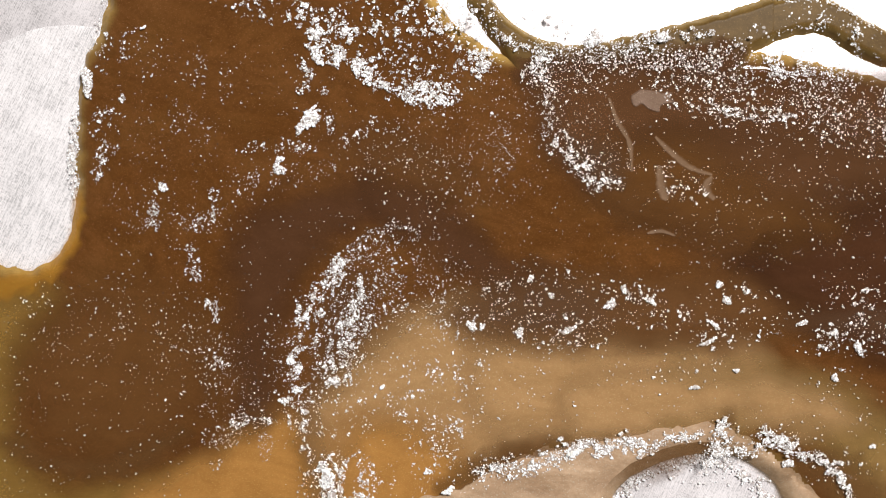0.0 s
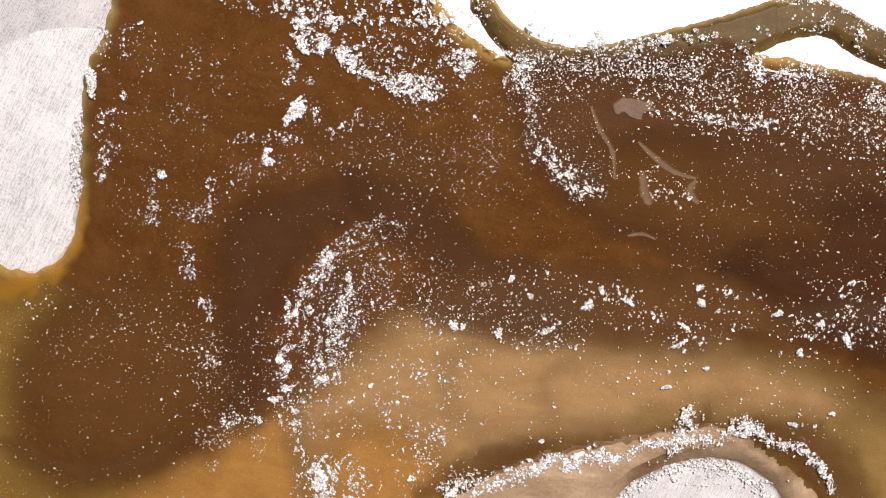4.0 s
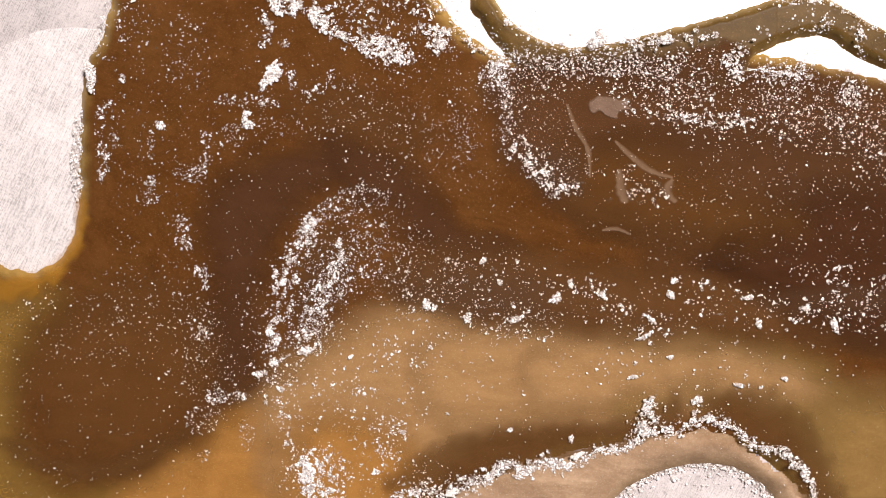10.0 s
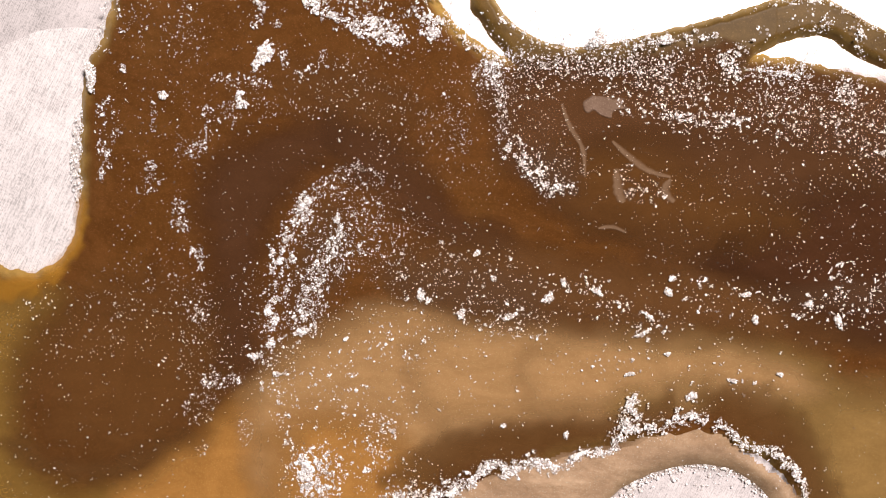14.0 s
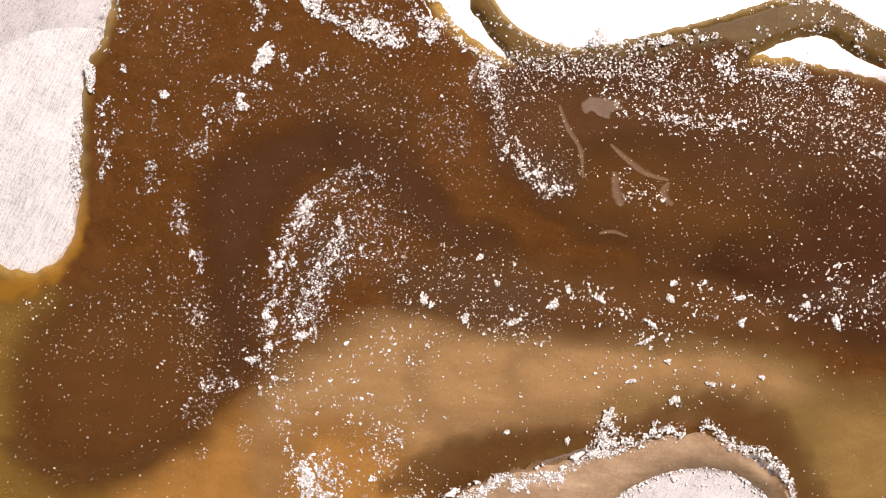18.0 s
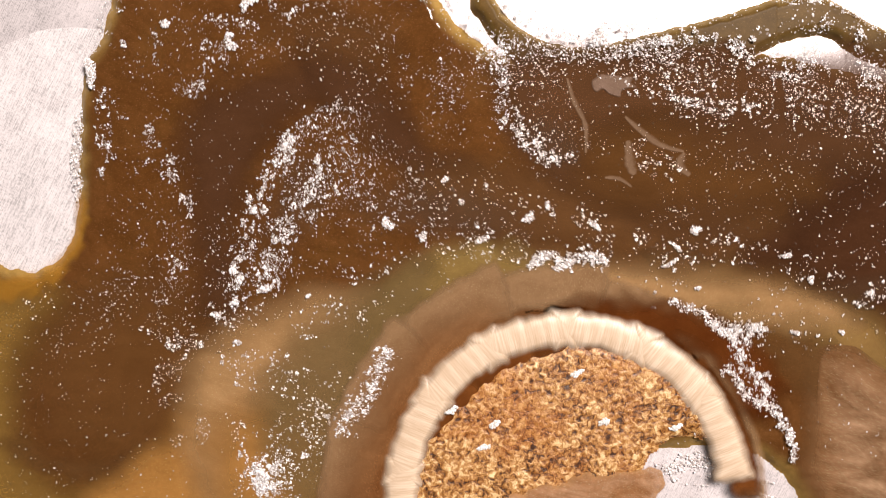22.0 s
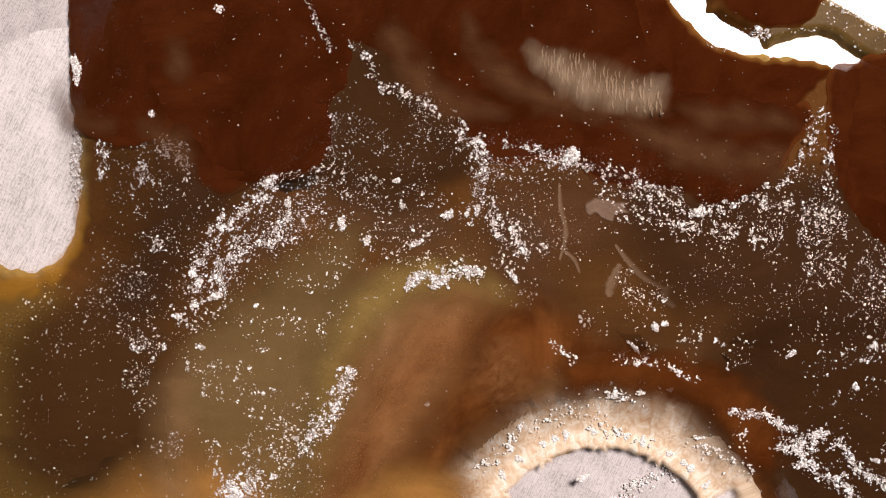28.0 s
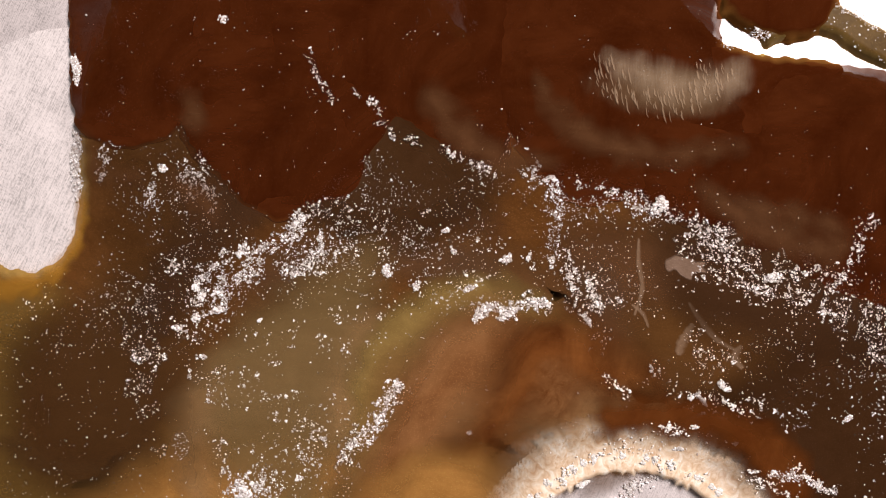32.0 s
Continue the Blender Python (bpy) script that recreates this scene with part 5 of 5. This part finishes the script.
# the thick white raft at the far side
strew([lace([(555, 44), (585, 56), (620, 74), (665, 96), (700, 104), (728, 118)], (4, 5), 230, 1.0, 40, 1.6, 0.35), dust(672, 80, 46, 18, -14, 170, 1.05, 30, 1.05), dust(710, 100, 30, 14, -20, 120, 1.0, 24), dust(610, 30, 90, 36, -16, 190, 0.95, 22),
       dust(700, 40, 90, 44, -10, 170, 0.85, 14), dust(775, 70, 24, 22, 0, 110, 1.1, 34, 1.0), dust(745, 50, 20, 14, 0, 40, 1.0, 20), dust(505, 6, 34, 22, -30, 150, 1.25, 60, 0.9), dust(560, 30, 26, 12, -30, 120, 1.1, 34, 1.0),
       dust(640, -40, 130, 46, -10, 330, 1.1, 40, 1.0), dust(500, -40, 60, 30, -20, 170, 1.2, 50, 0.9), dust(760, -20, 70, 50, 0, 300, 1.0, 24), dust(390, -70, 90, 34, -10, 200, 1.0, 24), dust(720, 90, 100, 40, 0, 150, 0.7)], 50, ZP, RAFT, "powder rafts")
# the wide raft beside the bright metal
strew([lace([(868, 100), (960, 112), (1080, 116), (1200, 122)], 15, 1900, 0.85, 6, 1.1, 0.3, 1.6), lace([(1180, 120), (1250, 150), (1330, 180), (1420, 190)], 38, 1300, 0.85, 6, 1.1, 0.45, 1.6), lace([(1180, 195), (1250, 215), (1330, 214)], 9, 260, 0.95, 16, 1.2, 0.3),
       lace([(1290, 95), (1295, 115), (1310, 145)], 8, 190, 1.0, 22, 1.1, 0.2), lace([(1340, 150), (1440, 175), (1600, 205)], 38, 1100, 0.8, 6, 1.1, 0.45, 1.6), dust(1505, 165, 26, 26, 0, 120, 1.0, 22), dust(1480, 240, 130, 40, -8, 420, 0.75, 8),
       dust(1560, 285, 60, 40, 0, 120, 0.75), dust(1150, 160, 110, 30, -6, 330, 0.8, 8), dust(960, 150, 90, 30, 0, 220, 0.65, 6), dust(1640, 230, 70, 60, 0, 500, 0.85, 10), lace([(800, 30), (830, 75), (868, 102), (900, 118)], 7, 240, 0.95, 20, 1.2, 0.3),
       dust(870, 135, 26, 26, 0, 130, 0.9, 16), lace([(1100, 190), (1160, 205), (1230, 225)], 9, 150, 0.8, 8), dust(1390, 130, 60, 20, -6, 220, 0.85, 10), dust(880, 150, 30, 50, 0, 160, 0.6)], 62, ZP, "wide raft of white powder crumbs beside bright metal", "powder rafts")
strew([lace([(884, 118), (893, 160), (897, 205), (894, 250)], 5, 240, 0.65, 8, 1.4, 0.3), lace([(904, 252), (924, 272), (948, 298), (968, 322), (990, 346)], (14, 8), 330, 0.85, 26, 1.3, 0.35), lace([(985, 345), (1005, 332), (1034, 338)], 7, 90, 0.85, 18, 1.3),
       dust(950, 230, 70, 90, 20, 260, 0.55), dust(1000, 300, 60, 50, 0, 130, 0.6), dust(1140, 340, 44, 24, -20, 90, 0.8, 10), dust(1110, 300, 20, 14, 0, 24, 0.8), dust(815, 240, 30, 50, 10, 150, 0.5), dust(905, 185, 20, 60, 0, 120, 0.6)], 46, ZP, RAFT, "powder rafts")

# crust on the shore of the dry island, and powder on the dry metal
strew([lace([(192, -20), (186, 20), (172, 55), (158, 95)], 4, 130, 0.85, 14, 1.6), lace([(138, 195), (132, 240), (129, 290), (136, 320), (134, 350)], 4.5, 420, 0.8, 20, 1.8, 0.3), lace([(132, 250), (130, 300)], 4, 120, 1.1, 26, 1.8, 0.2), lace([(134, 350), (128, 400), (118, 430)], 2, 60, 0.6, 8, 1.8),
       dust(146, 355, 8, 30, 0, 60, 0.6)], 400, LEVEL * 0.4, "crust of dried powder along the shore of the dry island", "powder crust", still=True)
strew([lace([(1095, 900), (1112, 876), (1150, 850), (1190, 832), (1225, 822), (1280, 826), (1318, 842), (1345, 866), (1375, 900)], 7, 520, 1.25, 22, 1.0, 0.2, 1.0), dust(1240, 850, 90, 22, 0, 100, 0.9, 10)], 500, 0.0004,
      "white powder caked on the small dry metal island", "powder crust", still=True)
strew([lace([(884, 12), (905, 42), (950, 68), (1000, 82), (1050, 78), (1095, 72), (1130, 66)], 4, 150, 1.3, 40, 1.3, 0.4, 0.95), lace([(1000, 88), (1060, 92), (1150, 84), (1260, 66), (1330, 50)], 7, 300, 0.9, 6, 1.2, 0.4, 1.5), lace([(1150, 62), (1260, 38), (1380, 8)], 3, 60, 0.8, 10, 1.3),
       dust(900, 60, 60, 40, -40, 120, 0.6)], 60, LEVEL * 0.95, "powder crumbs along the edge of the olive film", "powder crust")
strew([lace([(1240, 88), (1300, 74), (1360, 55), (1420, 36)], 8, 330, 0.9, 6, 1.2, 0.35, 1.5), lace([(1395, 40), (1440, 30), (1490, 42), (1540, 70), (1600, 100)], 12, 560, 0.95, 6, 1.2, 0.35, 1.5), lace([(1380, 8), (1420, -2), (1450, 4)], 5, 90, 1.2, 30, 1.2), dust(1350, 58, 16, 14, 0, 60, 1.1, 24),
       dust(1470, 20, 60, 20, -12, 260, 0.85, 10), dust(1560, 60, 60, 30, -20, 180, 0.85)], 400, LEVEL * 0.97, "powder crumbs on the dark film at the far corner", "powder crust", still=True)

# lines of powder pushed along by the pools
ZL = POOL_Z + 0.0002
strew([lace([(690, -10), (700, 40), (712, 85), (728, 125)], 2, 110, 0.75, 10, 1.5, 0.3), lace([(728, 125), (738, 155), (752, 190), (774, 222)], 4, 130, 0.85, 22, 1.5, 0.4), lace([(774, 222), (800, 250), (826, 268), (868, 298)], 5, 170, 0.85, 20, 1.4, 0.3),
       lace([(868, 298), (900, 302), (935, 292), (990, 286), (1060, 290)], 4, 200, 0.85, 20, 1.4, 0.4), lace([(1060, 290), (1110, 296), (1160, 290), (1200, 306), (1250, 330)], 5, 190, 0.85, 20, 1.4, 0.4)], 42, ZL, "line of white powder swept along by a red-brown pool", "powder lines", late=True)
strew([lace([(1250, 332), (1300, 320), (1335, 298), (1368, 245)], 5, 170, 0.8, 16, 1.3, 0.35), lace([(1368, 245), (1388, 190), (1405, 140), (1430, 112)], 8, 190, 0.9, 24, 1.2, 0.3), lace([(1495, 112), (1500, 160), (1508, 205), (1526, 245)], 5, 170, 0.9, 22, 1.4, 0.4),
       dust(1330, 330, 90, 30, 20, 130, 0.6, 6), dust(1440, 250, 70, 90, 0, 180, 0.6, 6), dust(1510, 330, 80, 50, 0, 90, 0.6, 6)], 46, ZL, "clotted line of white powder between two pools", "powder lines", late=True)
strew([field(200, -60, 1420, 270, 260, 0.65), field(430, -300, 1200, 0, 160, 0.65), field(850, 180, 1380, 300, 90, 0.7)], 130, ZL, "fine pale dust on the red-brown pools", "powder specks", late=True, park=260)


def clump(x, y, rx, ry, turn, late=False, rows=None, mean=1.3, label="compact clump of damp white powder floating on brown liquid", z=ZP, material=M_POWDER):
    p, s, high = cluster(x, y, rx, ry, turn, mean)
    ob = grains("powder_clump", p, s, z, (x, y), label, "powder clumps", "thing", "powder clump", 0.45, material, high)
    if rows:
        carried(ob, rows)
    else:
        adrift(ob, x, y, late)
    return ob


for x, y, rx, ry, turn in ((284, 222, 6, 9, 0), (439, 220, 10, 9, 20), (437, 203, 7, 6, 0), (459, 662, 8, 6, 30), (492, 603, 7, 5, 60), (486, 640, 7, 5, 0), (500, 500, 7, 5, 40), (541, 405, 9, 5, 50), (540, 620, 13, 6, 30), (478, 585, 6, 10, -20),
                           (855, 462, 6, 4, 50), (755, 540, 6, 9, -30), (768, 545, 6, 4, 60), (827, 562, 9, 6, 30), (912, 566, 9, 5, 30), (983, 528, 7, 11, -25), (885, 500, 5, 4, 0), (496, 688, 6, 4, 0), (620, 632, 5, 3, 20), (665, 835, 7, 4, 30)):
    clump(x, y, rx, ry, turn)
for x, y, rx, ry, turn in ((1010, 503, 4, 6, 0), (1064, 522, 10, 5, -40), (1186, 522, 9, 5, -30), (1192, 497, 7, 4, 10), (1150, 564, 13, 3, -35), (1140, 595, 14, 3, 25), (1322, 527, 9, 4, 0), (1342, 574, 5, 7, 20), (1476, 576, 6, 12, 10),
                           (1425, 545, 9, 4, 10), (1480, 476, 7, 4, 0), (1308, 682, 7, 4, 0), (1232, 708, 9, 7, 40), (1185, 632, 6, 3, 0), (1120, 667, 9, 3, 10), (600, 432, 5, 8, 10), (545, 830, 12, 20, 20), (1010, 776, 5, 5, 0), (903, 760, 6, 3, 0), (1388, 670, 6, 3, 0)):
    clump(x, y, rx, ry, turn)
big = [(0, 72, 83, -6), (1.5, 61, 76, -4), (3.5, 46, 68, -3), (6, 27, 39, 0), (8, 12, 18, 0), (10, 0, 0, 0), (12, -9, -21, 3), (14, -14, -35, 3), (17, -11, -27, 3), (19, -17, -38, 3),
       (21.2, -18, -48, 3), (21.5, -23, -70, 3), (22, -35, -140, 5), (22.5, -50, -220, 5), (23, -50, -290, 5), (32, -50, -290, 5)]
clump(480, 134, 11, 30, -26, rows=big, mean=1.6)
clump(161, 140, 10, 24, 12, mean=1.6, rows=[(0, 0, 8, 0), (3.5, 1, 5, 0), (6, 0, 0, 0), (12, 0, -5, 0), (21.2, -1, -7, 0), (22, 0, -12, 0), (22.9, -1, -10, 0), (23.4, -22, -18, 0), (25, -24, -16, 0), (32, -24, -16, 0)])
clump(1008, 270, 14, 15, 20, late=True, z=ZL)
clump(1262, 325, 13, 8, 20, late=True, z=ZL)


def ridge(points, width, n, rows, centre):
    """A stretch of the powder ridge round the tan film, later a clotted raft of its own."""
    a, b = lace(points, width * 1.1, int(n * 1.4), 0.92, 26, 1.5, 0.4, 1.1), lace(points, width * 0.3, n // 2, 1.0, 26, 1.8, 0.2, 1.0)
    ob = grains("powder_ridge", np.concatenate([a[0], b[0]]), np.concatenate([a[1], b[1]]), LEVEL + 0.00070, centre, "dense curling ridge of white powder at the edge of tan film", "powder ridge", "thing", "powder ridge")
    carried(ob, [(t, x - centre[0], y - centre[1], a) for t, x, y, a in rows])


ridge([(700, 885), (740, 868), (790, 872), (830, 855), (868, 842)], 10, 330, [(0, 950, 822, 0), (3.5, 890, 845, 0), (6, 850, 850, 0), (10, 800, 862, 0), (14, 772, 868, 0), (17, 785, 885, 0), (19, 790, 885, 0), (21.2, 785, 880, 0),
      (21.35, 720, 790, 20), (21.5, 712, 740, 35), (22, 655, 680, 48), (22.5, 625, 680, 50), (23, 603, 690, 50), (23.5, 625, 735, 50), (24, 600, 715, 50), (25, 594, 712, 50), (26.5, 588, 716, 48), (28, 590, 715, 48), (30, 615, 725, 45), (32, 668, 735, 42)], (800, 862))
ridge([(868, 842), (888, 822), (912, 822), (922, 842), (938, 830), (958, 816), (980, 820), (1002, 828)], 6, 330, [(0, 1075, 795, 0), (3.5, 1020, 815, 0), (6, 985, 820, 0), (10, 930, 828, 0), (14, 905, 828, 0), (17, 925, 852, 0), (19, 915, 850, 0), (21.2, 905, 848, 0),
      (21.35, 970, 690, 0), (21.5, 1015, 560, -4), (22, 1000, 462, -4), (22.5, 888, 435, 8), (23, 818, 447, 8), (23.5, 879, 488, 10), (24, 868, 478, 4), (25, 812, 503, 2), (26.5, 775, 500, 0), (28, 780, 492, 4), (30, 830, 508, 4), (32, 900, 548, 4)], (930, 828))
ridge([(1002, 826), (1035, 812), (1056, 796), (1100, 796), (1118, 782)], 4, 190, [(0, 1190, 785, 0), (3.5, 1150, 790, 0), (6, 1110, 798, 0), (10, 1060, 803, 0), (14, 1035, 808, 0), (17, 1050, 815, 0), (19, 1040, 800, 0), (21.2, 1030, 795, 0),
      (21.35, 1090, 690, -20), (21.5, 1150, 600, -30), (22, 1240, 560, -50), (22.5, 1235, 480, -60), (23, 1180, 455, -60), (23.5, 1232, 478, -65), (24, 1338, 540, -70), (25, 1310, 590, -65), (26.5, 1350, 690, -45), (28, 1350, 740, -35), (30, 1390, 800, -35), (32, 1420, 850, -35)], (1060, 803))
ridge([(1116, 790), (1140, 730), (1150, 705), (1150, 740), (1140, 768), (1200, 758), (1240, 742), (1280, 746)], 8, 420, [(0, 1330, 795, 0), (3.5, 1270, 775, 0), (6, 1235, 755, 0), (10, 1195, 755, 0), (14, 1165, 750, 0), (17, 1140, 770, 0), (19, 1110, 775, 0), (21.2, 1100, 770, 0),
      (21.35, 1220, 700, -40), (21.5, 1280, 690, -60), (22, 1320, 640, -70), (22.5, 1275, 515, -60), (23, 1212, 490, -60), (23.5, 1255, 520, -60), (24, 1355, 585, -60), (25, 1340, 620, -60), (26.5, 1400, 745, -50), (28, 1450, 830, -50), (30, 1500, 895, -45), (32, 1540, 950, -40)], (1195, 755))
ridge([(1280, 746), (1308, 764), (1335, 790), (1375, 798), (1402, 815), (1425, 838), (1440, 878)], 5, 260, [(0, 1430, 815, 0), (3.5, 1395, 795, 0), (6, 1375, 790, 0), (10, 1360, 800, 0), (14, 1345, 800, 0), (17, 1330, 800, 0), (19, 1315, 800, 0), (21.2, 1305, 800, 0),
      (21.35, 1330, 790, 0), (21.5, 1345, 760, -5), (22, 1345, 720, -15), (22.5, 1330, 590, -30), (23, 1300, 515, -35), (23.5, 1355, 530, -35), (24, 1450, 620, -35), (25, 1440, 690, -30), (26.5, 1490, 790, -20), (28, 1540, 850, -15), (30, 1600, 900, -15), (32, 1650, 940, -15)], (1360, 800))

# translucent dried skin and its wrinkles
skin = sheet("dried_skin", [(1044, 178), (1060, 163), (1078, 168), (1096, 162), (1102, 172), (1126, 170), (1112, 182), (1122, 192), (1100, 198), (1096, 208), (1076, 204), (1064, 196), (1052, 196)], K_SKIN, 0.0, THICK, 7, step=2, rough_edge=4, seed=77)
skin.location.z = ZP - 0.00001
tagged(skin, "greyish translucent skin floating on the liquid", "skin")
adrift(skin, 1083, 187)


def wrinkle(points, w):
    c = rounded(points, 8, False)
    o = c.mean(0)
    vs, fs = [], []
    for i, p in enumerate(c):
        d = c[min(i + 1, len(c) - 1)] - c[max(i - 1, 0)]
        d = d / (np.linalg.norm(d) + 1e-9)
        k = w * (0.35 + 0.65 * math.sin(3.14 * (i + 0.5) / len(c))) * rng.uniform(0.8, 1.2)
        for s, h in ((-1, 0.0), (-0.3, 0.7), (0.4, 1.0), (1, 0.0)):
            vs.append(((p[0] - d[1] * k * s - o[0]) * U, -(p[1] + d[0] * k * s - o[1]) * U, h * THICK))
    for i in range(len(c) - 1):
        for j in range(3):
            fs.append((i * 4 + j, i * 4 + j + 1, i * 4 + j + 5, i * 4 + j + 4))
    ob = mesh_object("skin_wrinkle", vs, fs, K_WRINKLE, at(o[0], o[1], ZP - 0.00004))
    tagged(ob, "pale wrinkle of skin on the brown liquid", "skin", "skin wrinkles")
    adrift(ob, o[0], o[1])


wrinkle([(1003, 185), (1018, 225), (1040, 265), (1044, 315)], 6)
wrinkle([(1088, 250), (1115, 275), (1150, 302), (1190, 315)], 7)
wrinkle([(1190, 318), (1180, 340), (1196, 358)], 10)
wrinkle([(1095, 300), (1100, 340), (1108, 360)], 12)
wrinkle([(1065, 408), (1090, 405), (1115, 415)], 5)

# wet flakes on the crust
for x, y in ((1068, 740), (875, 745), (1020, 655), (855, 785), (800, 720), (1195, 750)):
    clump(x, y, 9, 5, 25, rows=[(0, 0, 150, 0), (21.2, 0, 150, 0), (21.35, 0, 40, 0), (21.6, 0, 5, 0), (25.5, 0, 0, 0), (26.4, 10, 170, 0), (32, 10, 200, 0)], mean=1.6,
          label="small wet white flake on the rusty crust", z=LEVEL + 0.0010, material=M_BEAD)

# golden crumbs along the torn edge of the crust
M_GOLD = powder_material("golden_crumb", (0.34, 0.17, 0.05), 0.9, (0.95, 0.70, 0.38))
crust_rows = [(0, 40, 420, 0), (21.3, 40, 420, 0), (21.8, 20, 220, 0), (22.4, 0, 120, 0), (23, 0, 60, 0), (24, 0, 20, 0), (25, 0, 0, 0), (25.5, 5, 30, 0), (26.5, 20, 200, 0), (32, 30, 300, 0)]
torn = lace([(830, 875), (870, 850), (930, 832), (980, 806), (1040, 800), (1100, 790), (1160, 765), (1190, 745), (1230, 775), (1260, 800)], 5, 260, 1.2, 30, 1.5, 0.3, 1.0)
carried(grains("golden_crumb_line", torn[0], torn[1], LEVEL + 0.0014, (1040, 800), "golden crumbs at the torn edge of the rusty crust", "crumb lines", "thing", "crumbs", 0.6, M_GOLD), crust_rows)

# beads of foam along the rim of the dry metal
for a in range(38, 142, 8):
    k, far = radians(a + 3 * math.sin(a)), 240 + 5 * math.sin(a * 2.3)
    bx, by = HUB[0] + far * math.cos(k), HUB[1] - far * math.sin(k)
    clump(bx, by, 7 + 2 * math.sin(a), 5, a, mean=1.3, label="white bead of foam at the rim of the dry metal", z=LEVEL + 0.0003, material=M_BEAD,
          rows=[(t, g * math.cos(k) + SIDE.get(t, 0), -g * math.sin(k) + FALL[t], 0) for t, g in RING])

# crumbs along the edge of the rust liquid and at the foot of the foam later on
LATER = [(0, 0, 520, 0), (21.3, 0, 520, 0), (24, 0, 420, 0), (25.5, -20, 260, 0), (26.5, -30, 120, 0), (28, -50, -30, 0), (29, -25, -12, 0), (30, 0, 0, 0), (32, 45, 30, 0)]


def crumb_line(parts, rows, label, z=LEVEL + 0.0007, material=M_BEAD):
    p, q, _ = (np.concatenate([a[i] for a in parts]) for i in range(3))
    o = p.mean(0)
    carried(grains("crumb_line", p, q, z, o, label, "crumb lines", "thing", "powder", material=material), rows)


EDGE = "broken line of white crumbs on rust-brown liquid"
crumb_line([lace([(1020, 630), (1040, 652), (1070, 664)], 5, 60, 1.0, 20)], LATER, EDGE)
crumb_line([lace([(1130, 664), (1180, 672), (1220, 670), (1250, 690), (1285, 700)], 4, 90, 0.95, 18)], LATER, EDGE)
crumb_line([lace([(1130, 722), (1170, 730), (1200, 728)], 5, 50, 1.1, 26), dust(1090, 745, 60, 30, 10, 60, 0.8)], LATER, EDGE)
crumb_line([lace([(900, 862), (940, 822), (985, 790), (1040, 762)], 9, 90, 1.0, 26, 1.3, 0.3, 1.0)], LATER, "white granular foam at the foot of the cream rim")
crumb_line([lace([(1040, 762), (1090, 770), (1150, 800), (1210, 810)], 8, 80, 1.0, 26, 1.3, 0.3, 1.0)], LATER, "white granular foam at the foot of the cream rim")
crumb_line([lace([(1260, 815), (1300, 822), (1345, 840), (1385, 870)], 9, 130, 1.0, 18, 1.4, 0.4, 1.1), dust(1360, 800, 18, 24, 0, 30, 0.9, 14)], LATER, "white granular foam at the foot of the cream rim")

# ---- the dropper ----
def build_dropper():
    root = tagged(new("dropper"), "glossy black dropper with highlight-painted blue barrel reaching over the tray", "dropper")

    def turned(name, profile, material, shift=(0, 0, 0), squash=1.0, label="", wide=1.25):
        bm = bmesh.new()
        rows = []
        for d, r in profile:
            d, r = d * 1.2, r * wide
            rows.append([bm.verts.new((d, r * math.cos(a) + shift[1], r * squash * math.sin(a) + shift[2])) for a in np.arange(24) * 6.28319 / 24])
        for a, b in zip(rows, rows[1:]):
            for i in range(24):
                bm.faces.new((a[i], b[i], b[(i + 1) % 24], a[(i + 1) % 24]))
        bm.faces.new(rows[0])
        bm.faces.new(rows[-1][::-1])
        bmesh.ops.recalc_face_normals(bm, faces=bm.faces)
        me = bpy.data.meshes.new(name)
        bm.to_mesh(me)
        bm.free()
        me.polygons.foreach_set("use_smooth", [True] * len(me.polygons))
        me.materials.append(material)
        ob = new(name, me)
        ob.parent = root
        if label:
            tagged(ob, label)
        return ob

    turned("sleeve", [(0.0, 0.0016), (0.0006, 0.0033), (0.002, 0.0044), (0.005, 0.0049), (0.03, 0.0056), (0.12, 0.0066)], M_BLACK, wide=1.0)
    turned("nozzle", [(0.0075, 0.0008), (0.0082, 0.0018), (0.0100, 0.0024), (0.0135, 0.0025), (0.0142, 0.0022)], M_TIP, (0, 0.0021, 0.0050), 0.9, "pale wet nozzle end")
    turned("barrel", [(0.0138, 0.0018), (0.0145, 0.0022), (0.03, 0.0025), (0.12, 0.0030)], M_GLASS, (0, 0.0021, 0.0052), 0.9, "blue plastic barrel with blotchy painted highlights")
    return root


dropper = build_dropper()


# ---- everything that moves ----
def motions():
    for ob, rows in MOVES:
        walk(ob, rows)
    tool = []
    for t, x, y, turn in ((0, 1100, -3200, 21), (22.4, 1100, -3200, 21), (22.6, 900, -1400, 21), (22.8, 640, -60, 21), (22.9, 490, 90, 21), (23.0, 310, 235, 20), (23.1, 262, 292, 20), (23.2, 295, 205, 21),
                          (23.3, 450, 120, 24), (23.4, 700, 40, 25), (23.6, 950, -260, 25), (23.9, 1200, -1400, 25), (24.3, 1300, -3200, 25), (32, 1300, -3200, 25)):
        tool.append((t, Matrix.Translation(at(x + 2, y - 8, 0.0078)) @ Matrix.Rotation(radians(turn), 4, "Z") @ Matrix.Rotation(radians(-14), 4, "Y")))
    walk(dropper, tool)


motions()
